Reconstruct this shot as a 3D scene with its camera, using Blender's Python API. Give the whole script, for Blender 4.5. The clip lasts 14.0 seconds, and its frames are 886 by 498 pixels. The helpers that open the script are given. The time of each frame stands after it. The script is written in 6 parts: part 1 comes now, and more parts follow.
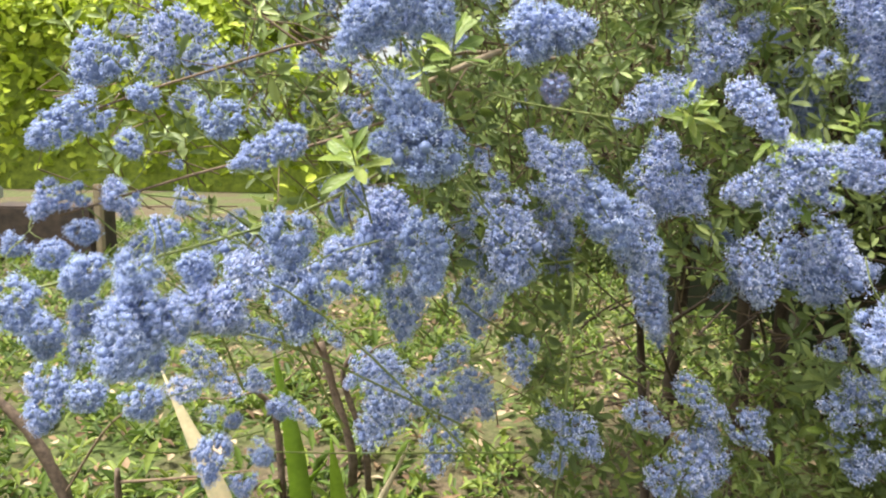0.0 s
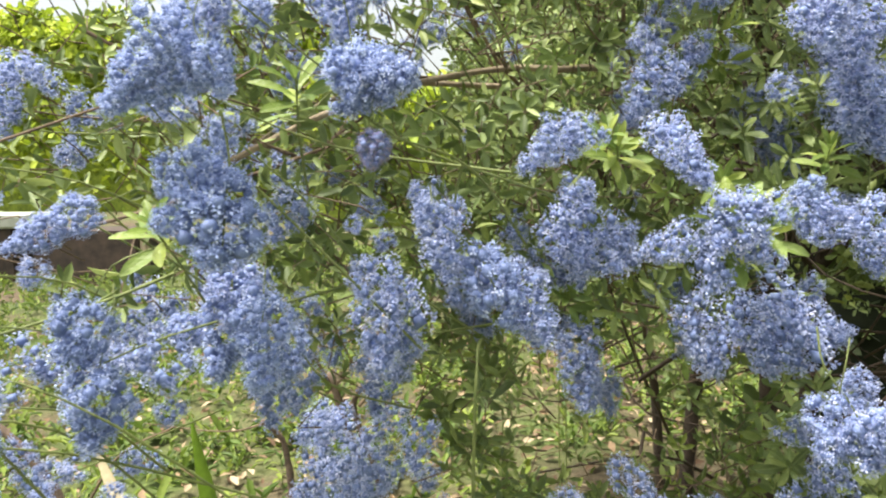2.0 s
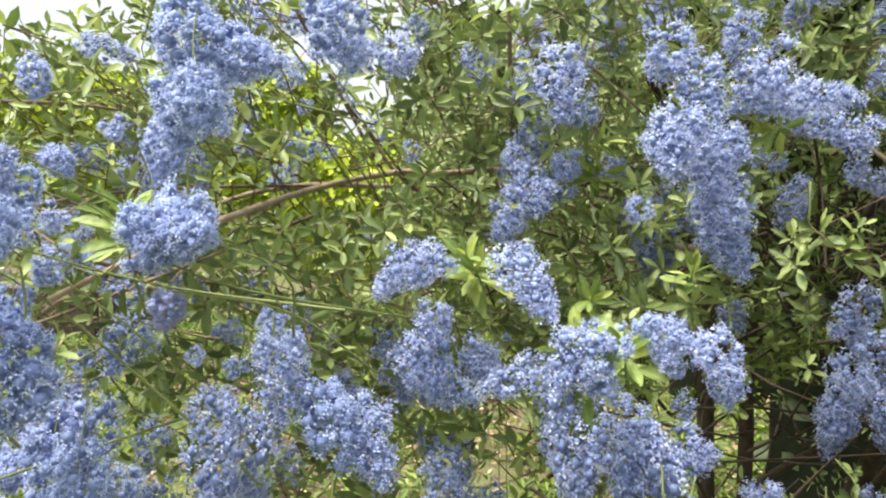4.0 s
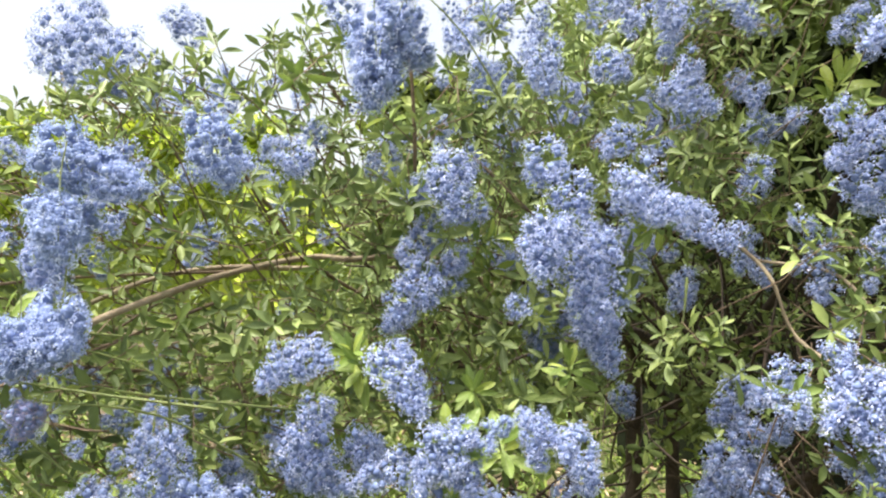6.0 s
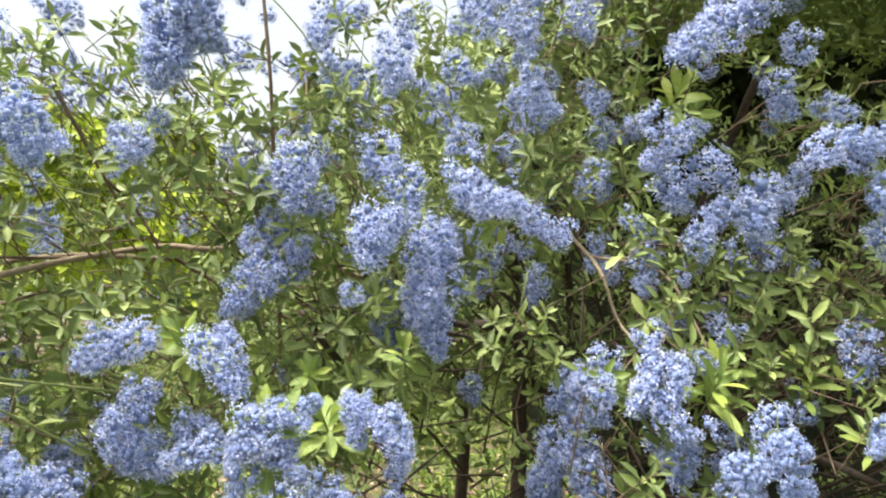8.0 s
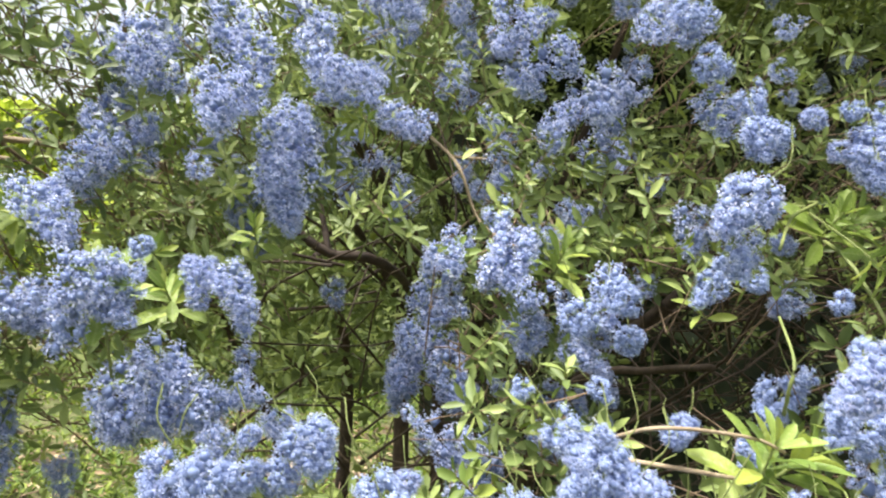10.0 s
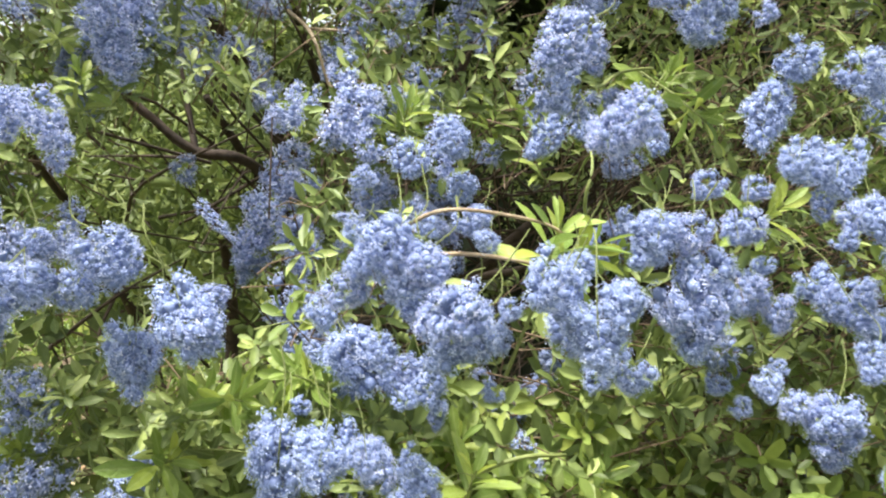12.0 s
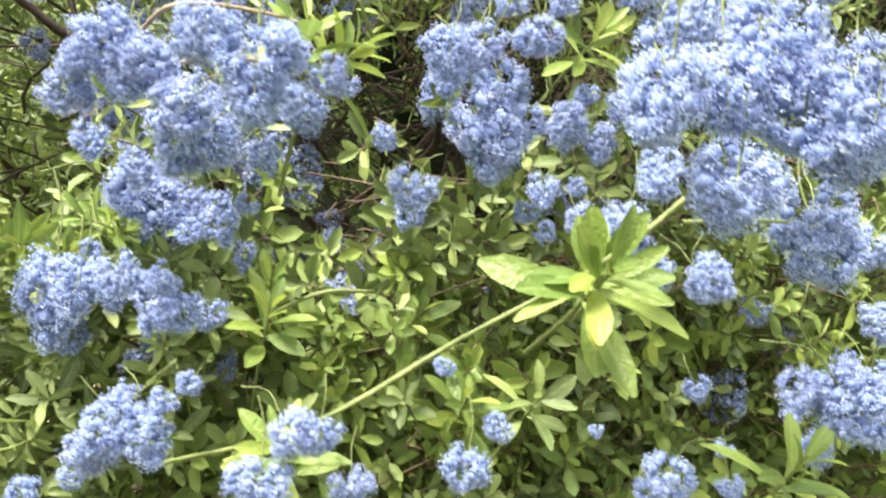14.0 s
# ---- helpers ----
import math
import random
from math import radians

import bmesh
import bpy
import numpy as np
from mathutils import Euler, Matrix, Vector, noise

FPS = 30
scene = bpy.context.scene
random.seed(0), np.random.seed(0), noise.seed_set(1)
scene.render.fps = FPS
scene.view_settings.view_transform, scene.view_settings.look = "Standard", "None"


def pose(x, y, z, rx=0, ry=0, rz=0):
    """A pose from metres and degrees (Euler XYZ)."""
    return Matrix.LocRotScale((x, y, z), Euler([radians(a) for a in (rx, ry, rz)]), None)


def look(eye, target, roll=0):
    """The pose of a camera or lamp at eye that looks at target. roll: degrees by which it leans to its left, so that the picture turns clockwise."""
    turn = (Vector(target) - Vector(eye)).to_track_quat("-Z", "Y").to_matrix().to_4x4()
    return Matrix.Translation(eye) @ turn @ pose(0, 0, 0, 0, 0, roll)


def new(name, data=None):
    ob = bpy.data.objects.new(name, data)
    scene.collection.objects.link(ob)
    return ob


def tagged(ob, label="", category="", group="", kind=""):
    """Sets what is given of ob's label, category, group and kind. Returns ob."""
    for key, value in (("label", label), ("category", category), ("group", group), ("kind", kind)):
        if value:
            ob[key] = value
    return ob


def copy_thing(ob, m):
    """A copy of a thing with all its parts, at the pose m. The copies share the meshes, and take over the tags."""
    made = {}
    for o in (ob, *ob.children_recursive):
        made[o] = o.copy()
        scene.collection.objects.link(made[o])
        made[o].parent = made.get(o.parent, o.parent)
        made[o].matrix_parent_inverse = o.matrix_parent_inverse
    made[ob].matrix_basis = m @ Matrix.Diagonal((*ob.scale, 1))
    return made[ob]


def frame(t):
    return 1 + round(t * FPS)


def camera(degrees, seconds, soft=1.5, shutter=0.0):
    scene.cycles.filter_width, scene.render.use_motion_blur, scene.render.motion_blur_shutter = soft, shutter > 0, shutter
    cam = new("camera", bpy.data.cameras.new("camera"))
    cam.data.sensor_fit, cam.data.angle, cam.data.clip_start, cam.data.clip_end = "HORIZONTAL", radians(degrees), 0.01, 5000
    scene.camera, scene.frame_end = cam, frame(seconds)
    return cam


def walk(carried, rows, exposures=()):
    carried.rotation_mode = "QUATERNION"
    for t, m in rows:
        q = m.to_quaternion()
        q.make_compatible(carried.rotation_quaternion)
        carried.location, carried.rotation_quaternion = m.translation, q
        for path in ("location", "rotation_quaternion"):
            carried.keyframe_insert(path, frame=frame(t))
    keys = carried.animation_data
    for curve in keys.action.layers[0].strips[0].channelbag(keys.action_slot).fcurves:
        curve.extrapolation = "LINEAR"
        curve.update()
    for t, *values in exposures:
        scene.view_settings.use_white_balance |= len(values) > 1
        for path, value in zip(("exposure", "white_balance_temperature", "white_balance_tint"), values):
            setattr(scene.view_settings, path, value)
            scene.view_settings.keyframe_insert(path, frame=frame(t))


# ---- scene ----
cam = camera(63.7, 14.0, soft=2.1, shutter=0.25)
PATH = [
    (0, (0.036, 0.01, 1.227), (0.002, 1.986, 0.92), 0.8),
    (0.5, (0.071, 0.048, 1.246), (-0.052, 2.022, 0.944), -0.1),
    (1, (0.105, 0.064, 1.244), (-0.08, 2.035, 0.962), -0.7),
    (1.5, (0.138, 0.079, 1.255), (-0.071, 2.048, 0.971), -1.6),
    (2, (0.169, 0.109, 1.258), (-0.013, 2.082, 0.983), -1.0),
    (2.5, (0.192, 0.13, 1.264), (0.031, 2.11, 1.029), -0.3),
    (3, (0.215, 0.141, 1.278), (0.077, 2.126, 1.071), -0.3),
    (3.5, (0.236, 0.138, 1.298), (0.11, 2.128, 1.141), -0.5),
    (3.7, (0.246, 0.135, 1.304), (0.125, 2.126, 1.159), -0.6),
    (5.8, (0.314, 0.102, 1.344), (0.307, 2.101, 1.331), 0.2),
    (6, (0.322, 0.099, 1.348), (0.321, 2.099, 1.364), 0.4),
    (6.5, (0.342, 0.083, 1.358), (0.379, 2.081, 1.418), 1.2),
    (7, (0.359, 0.073, 1.352), (0.454, 2.069, 1.433), 1.5),
    (7.2, (0.368, 0.071, 1.35), (0.502, 2.065, 1.425), 1.5),
    (9.3, (0.429, 0.074, 1.258), (0.74, 2.049, 1.27), 1.1),
    (9.5, (0.427, 0.075, 1.242), (0.798, 2.04, 1.283), 1.2),
    (10, (0.447, 0.065, 1.221), (0.923, 2.007, 1.274), 1.5),
    (10.5, (0.461, 0.068, 1.183), (1.02, 1.987, 1.235), 2.1),
    (11, (0.475, 0.057, 1.161), (1.086, 1.961, 1.184), 2.1),
    (11.5, (0.495, 0.054, 1.142), (1.179, 1.934, 1.114), 2.1),
    (12, (0.512, 0.05, 1.13), (1.22, 1.919, 1.084), 2.1),
    (12.5, (0.534, 0.039, 1.117), (1.279, 1.893, 1.025), 1.5),
    (13, (0.562, 0.033, 1.092), (1.308, 1.886, 0.987), 1.1),
    (13.5, (0.596, 0.03, 1.09), (1.341, 1.878, 0.929), 1.2),
    (14, (0.63, 0.022, 1.066), (1.377, 1.863, 0.834), 0.4),
]
walk(cam, [(t, look(eye, target, roll)) for t, eye, target, roll in PATH], exposures=((0.0, 1.13), (2.0, 1.17), (3.5, 1.26), (7.0, 1.26), (9.5, 1.28), (11.0, 1.34), (13.0, 1.42), (14.0, 1.65)))

# ---- light ----
world = bpy.data.worlds.new("overcast_sky")
scene.world = world
world.use_nodes = True
wn = world.node_tree
sky = wn.nodes.new("ShaderNodeTexSky")
sky.sky_type = "NISHITA"
sky.sun_disc = False
sky.sun_elevation, sky.sun_rotation = radians(71), radians(259)
sky.air_density, sky.dust_density, sky.ozone_density = 1.0, 6.0, 0.6
veil = wn.nodes.new("ShaderNodeMix")  # thin bright cloud over the whole sky
veil.data_type = "RGBA"
veil.inputs[0].default_value = 0.7
veil.inputs[7].default_value = (3.5, 3.6, 3.45, 1)
wn.links.new(sky.outputs["Color"], veil.inputs[6])
wn.nodes["Background"].inputs["Strength"].default_value = 0.135
wn.links.new(veil.outputs[2], wn.nodes["Background"].inputs["Color"])
sun_data = bpy.data.lights.new("sun", "SUN")
sun_data.energy, sun_data.angle, sun_data.color = 4.6, radians(20), (1.0, 0.96, 0.88)
sun = new("sun", sun_data)
sun.matrix_world = look((-2.1, -0.4, 6.3), (0, 0, 0))

# ---- materials ----


class Shade:
    """A small wrapper round one node material."""

    def __init__(self, name):
        self.mat = bpy.data.materials.new(name)
        self.mat.use_nodes = True
        self.tree = self.mat.node_tree
        self.bsdf = self.tree.nodes["Principled BSDF"]

    def node(self, kind, **values):
        n = self.tree.nodes.new(kind)
        for key, value in values.items():
            n.inputs[key].default_value = value
        return n

    def link(self, a, b):
        self.tree.links.new(a, b)

    def noise(self, scale, detail=4.0, rough=0.6):
        coord = self.node("ShaderNodeTexCoord")
        n = self.node("ShaderNodeTexNoise", Scale=scale, Detail=detail, Roughness=rough)
        self.link(coord.outputs["Object"], n.inputs["Vector"])
        return n.outputs["Fac"]

    def ramp(self, fac, *stops):
        n = self.node("ShaderNodeValToRGB")
        while len(n.color_ramp.elements) < len(stops):
            n.color_ramp.elements.new(0.5)
        for e, (at, colour) in zip(n.color_ramp.elements, stops):
            e.position, e.color = at, (*colour, 1)
        self.link(fac, n.inputs["Fac"])
        return n.outputs["Color"]

    def mix(self, fac, a, b, blend="MIX"):
        n = self.tree.nodes.new("ShaderNodeMix")
        n.data_type, n.blend_type = "RGBA", blend
        for source, socket in ((fac, n.inputs[0]), (a, n.inputs[6]), (b, n.inputs[7])):
            if isinstance(source, (float, int)):
                socket.default_value = source
            elif isinstance(source, tuple):
                socket.default_value = (*source, 1)
            else:
                self.link(source, socket)
        return n.outputs[2]

    def colour(self, socket, rough=0.6):
        self.link(socket, self.bsdf.inputs["Base Color"])
        self.bsdf.inputs["Roughness"].default_value = rough
        return self

    def bump(self, socket, strength=0.3, distance=0.002):
        n = self.node("ShaderNodeBump", Strength=strength, Distance=distance)
        self.link(socket, n.inputs["Height"])
        self.link(n.outputs["Normal"], self.bsdf.inputs["Normal"])
        return self

    def thin(self, socket, share):
        """Lets light through, as petals and leaves do."""
        glow = self.node("ShaderNodeBsdfTranslucent")
        self.link(socket, glow.inputs["Color"])
        m = self.node("ShaderNodeMixShader", Fac=share)
        self.link(self.bsdf.outputs["BSDF"], m.inputs[1])
        self.link(glow.outputs["BSDF"], m.inputs[2])
        self.link(m.outputs["Shader"], self.tree.nodes["Material Output"].inputs["Surface"])
        return self

    def island(self):
        return self.node("ShaderNodeNewGeometry").outputs["Random Per Island"]

    def thing(self):
        return self.node("ShaderNodeObjectInfo").outputs["Random"]


def petal_material():
    s = Shade("blue_petals")
    c = s.ramp(s.island(), (0.0, (0.28, 0.36, 0.62)), (0.35, (0.42, 0.505, 0.77)), (0.8, (0.54, 0.625, 0.86)), (1.0, (0.72, 0.78, 0.92)))
    tint = s.ramp(s.thing(), (0.0, (0.97, 0.99, 1.0)), (0.6, (1.0, 0.995, 1.0)), (1.0, (1.05, 0.985, 0.99)))
    c = s.mix(1.0, c, tint, "MULTIPLY")
    return s.colour(c, 0.7).thin(c, 0.3).mat


def faded_material():
    s = Shade("fading_petals")
    c = s.ramp(s.island(), (0.0, (0.22, 0.22, 0.40)), (0.6, (0.36, 0.36, 0.58)), (1.0, (0.46, 0.38, 0.44)))
    return s.colour(c, 0.7).thin(c, 0.2).mat


def gap_core_material():
    # deep blue umbel cores; shade between the florets is in this colour
    s = Shade("dark_gap_core")
    c = s.ramp(s.noise(60), (0.3, (0.13, 0.175, 0.35)), (0.7, (0.23, 0.30, 0.52)))
    return s.colour(c, 0.6).mat


def leaf_material(name, stops, share=0.22, rough=0.48):
    s = Shade(name)
    both = s.node("ShaderNodeMath")
    both.operation = "ADD"
    s.link(s.island(), both.inputs[0])
    s.link(s.thing(), both.inputs[1])
    wrap = s.node("ShaderNodeMath")
    wrap.operation = "FRACT"
    s.link(both.outputs[0], wrap.inputs[0])
    c = s.ramp(wrap.outputs[0], *stops)
    vein = s.ramp(s.noise(90, 3), (0.35, (0.82, 0.84, 0.8)), (0.7, (1.1, 1.08, 1.05)))
    c = s.mix(1.0, c, vein, "MULTIPLY")
    s.bsdf.inputs["Specular IOR Level"].default_value = 0.32
    s.colour(c, rough).bump(s.noise(260, 2), 0.25, 0.001)
    return s.thin(c, share).mat


def near_leaf_material(name, stops, share, rough=0.36):
    """Leaves seen one by one: a pale midrib, faint side veins and a soft sheen."""
    s = Shade(name)
    c = s.ramp(s.thing(), *stops)
    coord = s.node("ShaderNodeTexCoord")
    xyz = s.node("ShaderNodeSeparateXYZ")
    s.link(coord.outputs["Object"], xyz.inputs[0])
    side = s.node("ShaderNodeMath")
    side.operation = "ABSOLUTE"
    s.link(xyz.outputs["Y"], side.inputs[0])
    rib = s.ramp(side.outputs[0], (0.012, (1, 1, 1)), (0.03, (0, 0, 0)))
    c = s.mix(1.0, c, s.ramp(s.noise(7, 4), (0.3, (0.88, 0.89, 0.87)), (0.7, (1.08, 1.06, 1.03))), "MULTIPLY")
    rib_share = s.node("ShaderNodeMath")
    rib_share.operation = "MULTIPLY"
    rib_share.inputs[1].default_value = 0.22
    s.link(rib, rib_share.inputs[0])
    c = s.mix(rib_share.outputs[0], c, (0.50, 0.56, 0.24))
    s.colour(c, rough).bump(s.noise(14, 3), 0.25, 0.02)
    return s.thin(c, share).mat


def bark_material(name, dark, light, scale=40):
    s = Shade(name)
    c = s.ramp(s.noise(scale, 6, 0.7), (0.3, dark), (0.7, light))
    return s.colour(c, 0.85).bump(s.noise(scale * 3, 5), 0.6, 0.003).mat


def plain_material(name, dark, light, scale, rough=0.8, bump=0.4):
    s = Shade(name)
    c = s.ramp(s.noise(scale, 6), (0.3, dark), (0.7, light))
    return s.colour(c, rough).bump(s.noise(scale * 4, 5), bump, 0.004).mat


def ground_material():
    s = Shade("soil_and_litter")
    fine = s.ramp(s.noise(38, 8, 0.75), (0.3, (0.04, 0.027, 0.016)), (0.5, (0.11, 0.078, 0.047)), (0.72, (0.24, 0.18, 0.115)))
    green = s.ramp(s.noise(25, 6, 0.7), (0.3, (0.04, 0.065, 0.012)), (0.7, (0.13, 0.17, 0.04)))
    patch = s.ramp(s.noise(0.9, 4, 0.6), (0.40, (0, 0, 0)), (0.60, (1, 1, 1)))
    c = s.mix(patch, fine, green)
    return s.colour(c, 0.95).bump(s.noise(60, 8), 0.8, 0.02).mat


PETAL, FADED, GAP_CORE = petal_material(), faded_material(), gap_core_material()
LEAF = leaf_material("shrub_leaf", [(0.0, (0.11, 0.15, 0.055)), (0.45, (0.195, 0.26, 0.085)), (0.8, (0.29, 0.36, 0.12)), (1.0, (0.41, 0.48, 0.16))])
FRESH = leaf_material("fresh_leaf", [(0.0, (0.14, 0.21, 0.05)), (0.6, (0.24, 0.32, 0.075)), (1.0, (0.39, 0.46, 0.11))], 0.3)
NEAR_LEAF = near_leaf_material("near_leaf", [(0.0, (0.12, 0.165, 0.055)), (0.5, (0.21, 0.28, 0.085)), (1.0, (0.35, 0.42, 0.13))], 0.25)
NEAR_YOUNG = near_leaf_material("near_young_leaf", [(0.0, (0.17, 0.26, 0.06)), (0.6, (0.27, 0.37, 0.075)), (1.0, (0.43, 0.50, 0.10))], 0.33)
STALK = plain_material("green_stalk", (0.12, 0.16, 0.04), (0.25, 0.28, 0.09), 50, 0.6)
TWIG = bark_material("brown_twig", (0.09, 0.06, 0.04), (0.27, 0.19, 0.12), 60)
TAN_BARK = bark_material("pale_bark", (0.22, 0.16, 0.10), (0.46, 0.37, 0.25), 70)
OLD_WOOD = bark_material("old_wood", (0.06, 0.04, 0.03), (0.24, 0.17, 0.12), 50)
# brown wood darkened in colour for the shade inside the shrub
SHADE_WOOD = bark_material("wood_in_shade", (0.022, 0.015, 0.010), (0.085, 0.057, 0.037), 50)
BARK = bark_material("dark_bark", (0.022, 0.015, 0.011), (0.085, 0.058, 0.042), 45)
HEDGE = leaf_material("hedge_leaf", [(0.0, (0.15, 0.22, 0.02)), (0.5, (0.44, 0.55, 0.045)), (1.0, (0.66, 0.73, 0.10))], 0.3, 0.6)
# near-black leaves: deep shade put into the colour
SHADE_LEAF = leaf_material("shaded_leaf", [(0.0, (0.015, 0.024, 0.010)), (0.6, (0.03, 0.045, 0.017)), (1.0, (0.065, 0.085, 0.03))], 0.1, 0.6)
HERB = leaf_material("herb_leaf", [(0.0, (0.05, 0.09, 0.016)), (0.5, (0.13, 0.20, 0.034)), (1.0, (0.27, 0.33, 0.06))], 0.3, 0.55)
LITTER = leaf_material("dry_litter", [(0.0, (0.10, 0.06, 0.035)), (0.5, (0.26, 0.17, 0.10)), (1.0, (0.52, 0.41, 0.28))], 0.1, 0.85)
STRAP = leaf_material("green_strap", [(0.0, (0.22, 0.36, 0.03)), (1.0, (0.36, 0.52, 0.06))], 0.35, 0.45)
STRAW = leaf_material("dry_strap", [(0.0, (0.62, 0.52, 0.32)), (1.0, (0.76, 0.67, 0.46))], 0.2, 0.7)
YELLOW = leaf_material("yellow_petal", [(0.0, (0.75, 0.50, 0.02)), (1.0, (0.85, 0.65, 0.05))], 0.2, 0.6)
STONE = plain_material("pale_stone", (0.30, 0.32, 0.26), (0.48, 0.49, 0.42), 6)
TIMBER = plain_material("dark_timber", (0.03, 0.022, 0.018), (0.09, 0.06, 0.045), 10)
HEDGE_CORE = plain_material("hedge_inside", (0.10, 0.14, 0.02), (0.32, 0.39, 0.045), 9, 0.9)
# body of the same added hedge, shade in its colour
SHADE_CORE = plain_material("shade_hedge_inside", (0.008, 0.012, 0.005), (0.03, 0.04, 0.015), 9, 0.9)
# hedge green, darkened in colour towards the shrub's inner shade
MID_LEAF = leaf_material("shade_dulled_leaf", [(0.0, (0.03, 0.045, 0.012)), (0.5, (0.10, 0.135, 0.028)), (1.0, (0.30, 0.36, 0.07))], 0.3, 0.6)
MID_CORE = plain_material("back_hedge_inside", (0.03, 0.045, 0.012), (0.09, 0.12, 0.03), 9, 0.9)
GROUND = ground_material()

# ---- mesh helpers ----
rng = np.random.default_rng(7)


def mesh_of(name, verts, faces, materials, slots=None, smooth=True):
    """A mesh from numpy arrays; faces all with the same number of corners, or a list of such arrays."""
    me = bpy.data.meshes.new(name)
    groups = faces if isinstance(faces, list) else [faces]
    groups = [g for g in groups if len(g)]
    loops = np.concatenate([g.ravel() for g in groups])
    sizes = np.concatenate([np.full(len(g), g.shape[1]) for g in groups])
    me.vertices.add(len(verts))
    me.vertices.foreach_set("co", np.asarray(verts, np.float32).ravel())
    me.loops.add(len(loops))
    me.loops.foreach_set("vertex_index", loops.astype(np.int32))
    me.polygons.add(len(sizes))
    me.polygons.foreach_set("loop_start", np.r_[0, np.cumsum(sizes)[:-1]].astype(np.int32))
    for m in materials:
        me.materials.append(m)
    if slots is not None:
        me.polygons.foreach_set("material_index", np.asarray(slots, np.int32))
    me.polygons.foreach_set("use_smooth", np.full(len(sizes), smooth))
    me.update(calc_edges=True)
    me.validate()
    return me


def part(name, me, parent=None, label="", kind="", m=None):
    ob = new(name, me)
    ob.parent = parent
    if m is not None:
        ob.matrix_basis = m
    return tagged(ob, label, kind=kind)


def smooth_line(points, steps=5):
    """A soft line through a few points."""
    p = [Vector(q) for q in points]
    p = [2 * p[0] - p[1], *p, 2 * p[-1] - p[-2]]
    out = []
    for a, b, c, d in zip(p, p[1:], p[2:], p[3:]):
        for k in range(steps):
            t = k / steps
            out.append(0.5 * (2 * b + (c - a) * t + (2 * a - 5 * b + 4 * c - d) * t * t + (3 * b - a - 3 * c + d) * t**3))
    return [*out, p[-2]]


def tube_arrays(points, r0, r1, sides=7, uneven=0.12):
    pts = np.array([tuple(p) for p in points])
    along = np.gradient(pts, axis=0)
    along /= np.linalg.norm(along, axis=1)[:, None] + 1e-9
    ref = np.where(np.abs(along[:, 2:3]) > 0.85, [[1.0, 0, 0]], [[0, 0, 1.0]])
    u = np.cross(along, ref)
    u /= np.linalg.norm(u, axis=1)[:, None] + 1e-9
    v = np.cross(along, u)
    a = np.linspace(0, 2 * np.pi, sides, endpoint=False)
    r = np.linspace(r0, r1, len(pts))[:, None] * (1 + uneven * rng.standard_normal((len(pts), sides)) * 0.5)
    verts = (pts[:, None] + r[..., None] * (np.cos(a)[None, :, None] * u[:, None] + np.sin(a)[None, :, None] * v[:, None])).reshape(-1, 3)
    i, k = np.meshgrid(np.arange(len(pts) - 1), np.arange(sides), indexing="ij")
    n = (k + 1) % sides
    quads = np.stack([i * sides + k, i * sides + n, (i + 1) * sides + n, (i + 1) * sides + k], -1).reshape(-1, 4)
    last = (len(pts) - 1) * sides
    cap = np.array([[last, last + k, last + k + 1] for k in range(1, sides - 1)])
    return verts, quads, cap


def tube(name, points, r0, r1, material, parent, label="", sides=7, steps=5, uneven=0.12):
    verts, quads, cap = tube_arrays(smooth_line(points, steps), r0, r1, sides, uneven)
    return part(name, mesh_of(name, verts, [quads, cap], [material]), parent, label)


def joined(pieces):
    """Many (verts, faces) of one corner count as one pair of arrays."""
    verts, faces, n = [], [], 0
    for v, f in pieces:
        verts.append(v), faces.append(f + n)
        n += len(v)
    return np.concatenate(verts), np.concatenate(faces)


def leaf_arrays(strips=4, width=0.34, fold=0.07, droop=0.16):
    """A leaf of length 1 along x, with a folded midrib and a blunt tip; z is its upper side."""
    s = np.linspace(0, 1, strips + 1) ** 0.92
    half = 0.5 * width * np.interp(s, (0, 0.12, 0.3, 0.55, 0.76, 0.90, 1), (0.10, 0.32, 0.70, 1.0, 0.95, 0.68, 0.22))
    mid = np.stack([s, 0 * s, -droop * s**2], -1)
    left = mid + np.stack([0 * s, half, fold * (half / (0.5 * width))], -1)
    right = left * [1, -1, 1]
    verts = np.stack([left, mid, right], 1).reshape(-1, 3)
    quads = []
    for k in range(strips):
        a = 3 * k
        quads += [(a, a + 1, a + 4, a + 3), (a + 1, a + 2, a + 5, a + 4)]
    return verts, np.array(quads)


def small_leaf_arrays(width=0.36, fold=0.06, droop=0.14, tip=0.80):
    """A leaf of length 1 in two halves that meet at the midrib, for the mass of small leaves."""
    h = 0.5 * width
    verts = [(0, 0, 0), (0.40, 0.92 * h, fold), (tip, 0.88 * h, fold - 0.55 * droop), (1, 0, -droop), (tip, -0.88 * h, fold - 0.55 * droop), (0.40, -0.92 * h, fold)]
    return np.array(verts), np.array([(0, 3, 2, 1), (0, 5, 4, 3)])


def frames_along(z):
    """Turns whose third axis lies along the given directions."""
    z = z / (np.linalg.norm(z, axis=-1, keepdims=True) + 1e-9)
    ref = np.where(np.abs(z[..., 2:3]) > 0.9, [1.0, 0, 0], [0, 0, 1.0])
    x = np.cross(ref, z)
    x /= np.linalg.norm(x, axis=-1, keepdims=True) + 1e-9
    return np.stack([x, np.cross(z, x), z], -1)


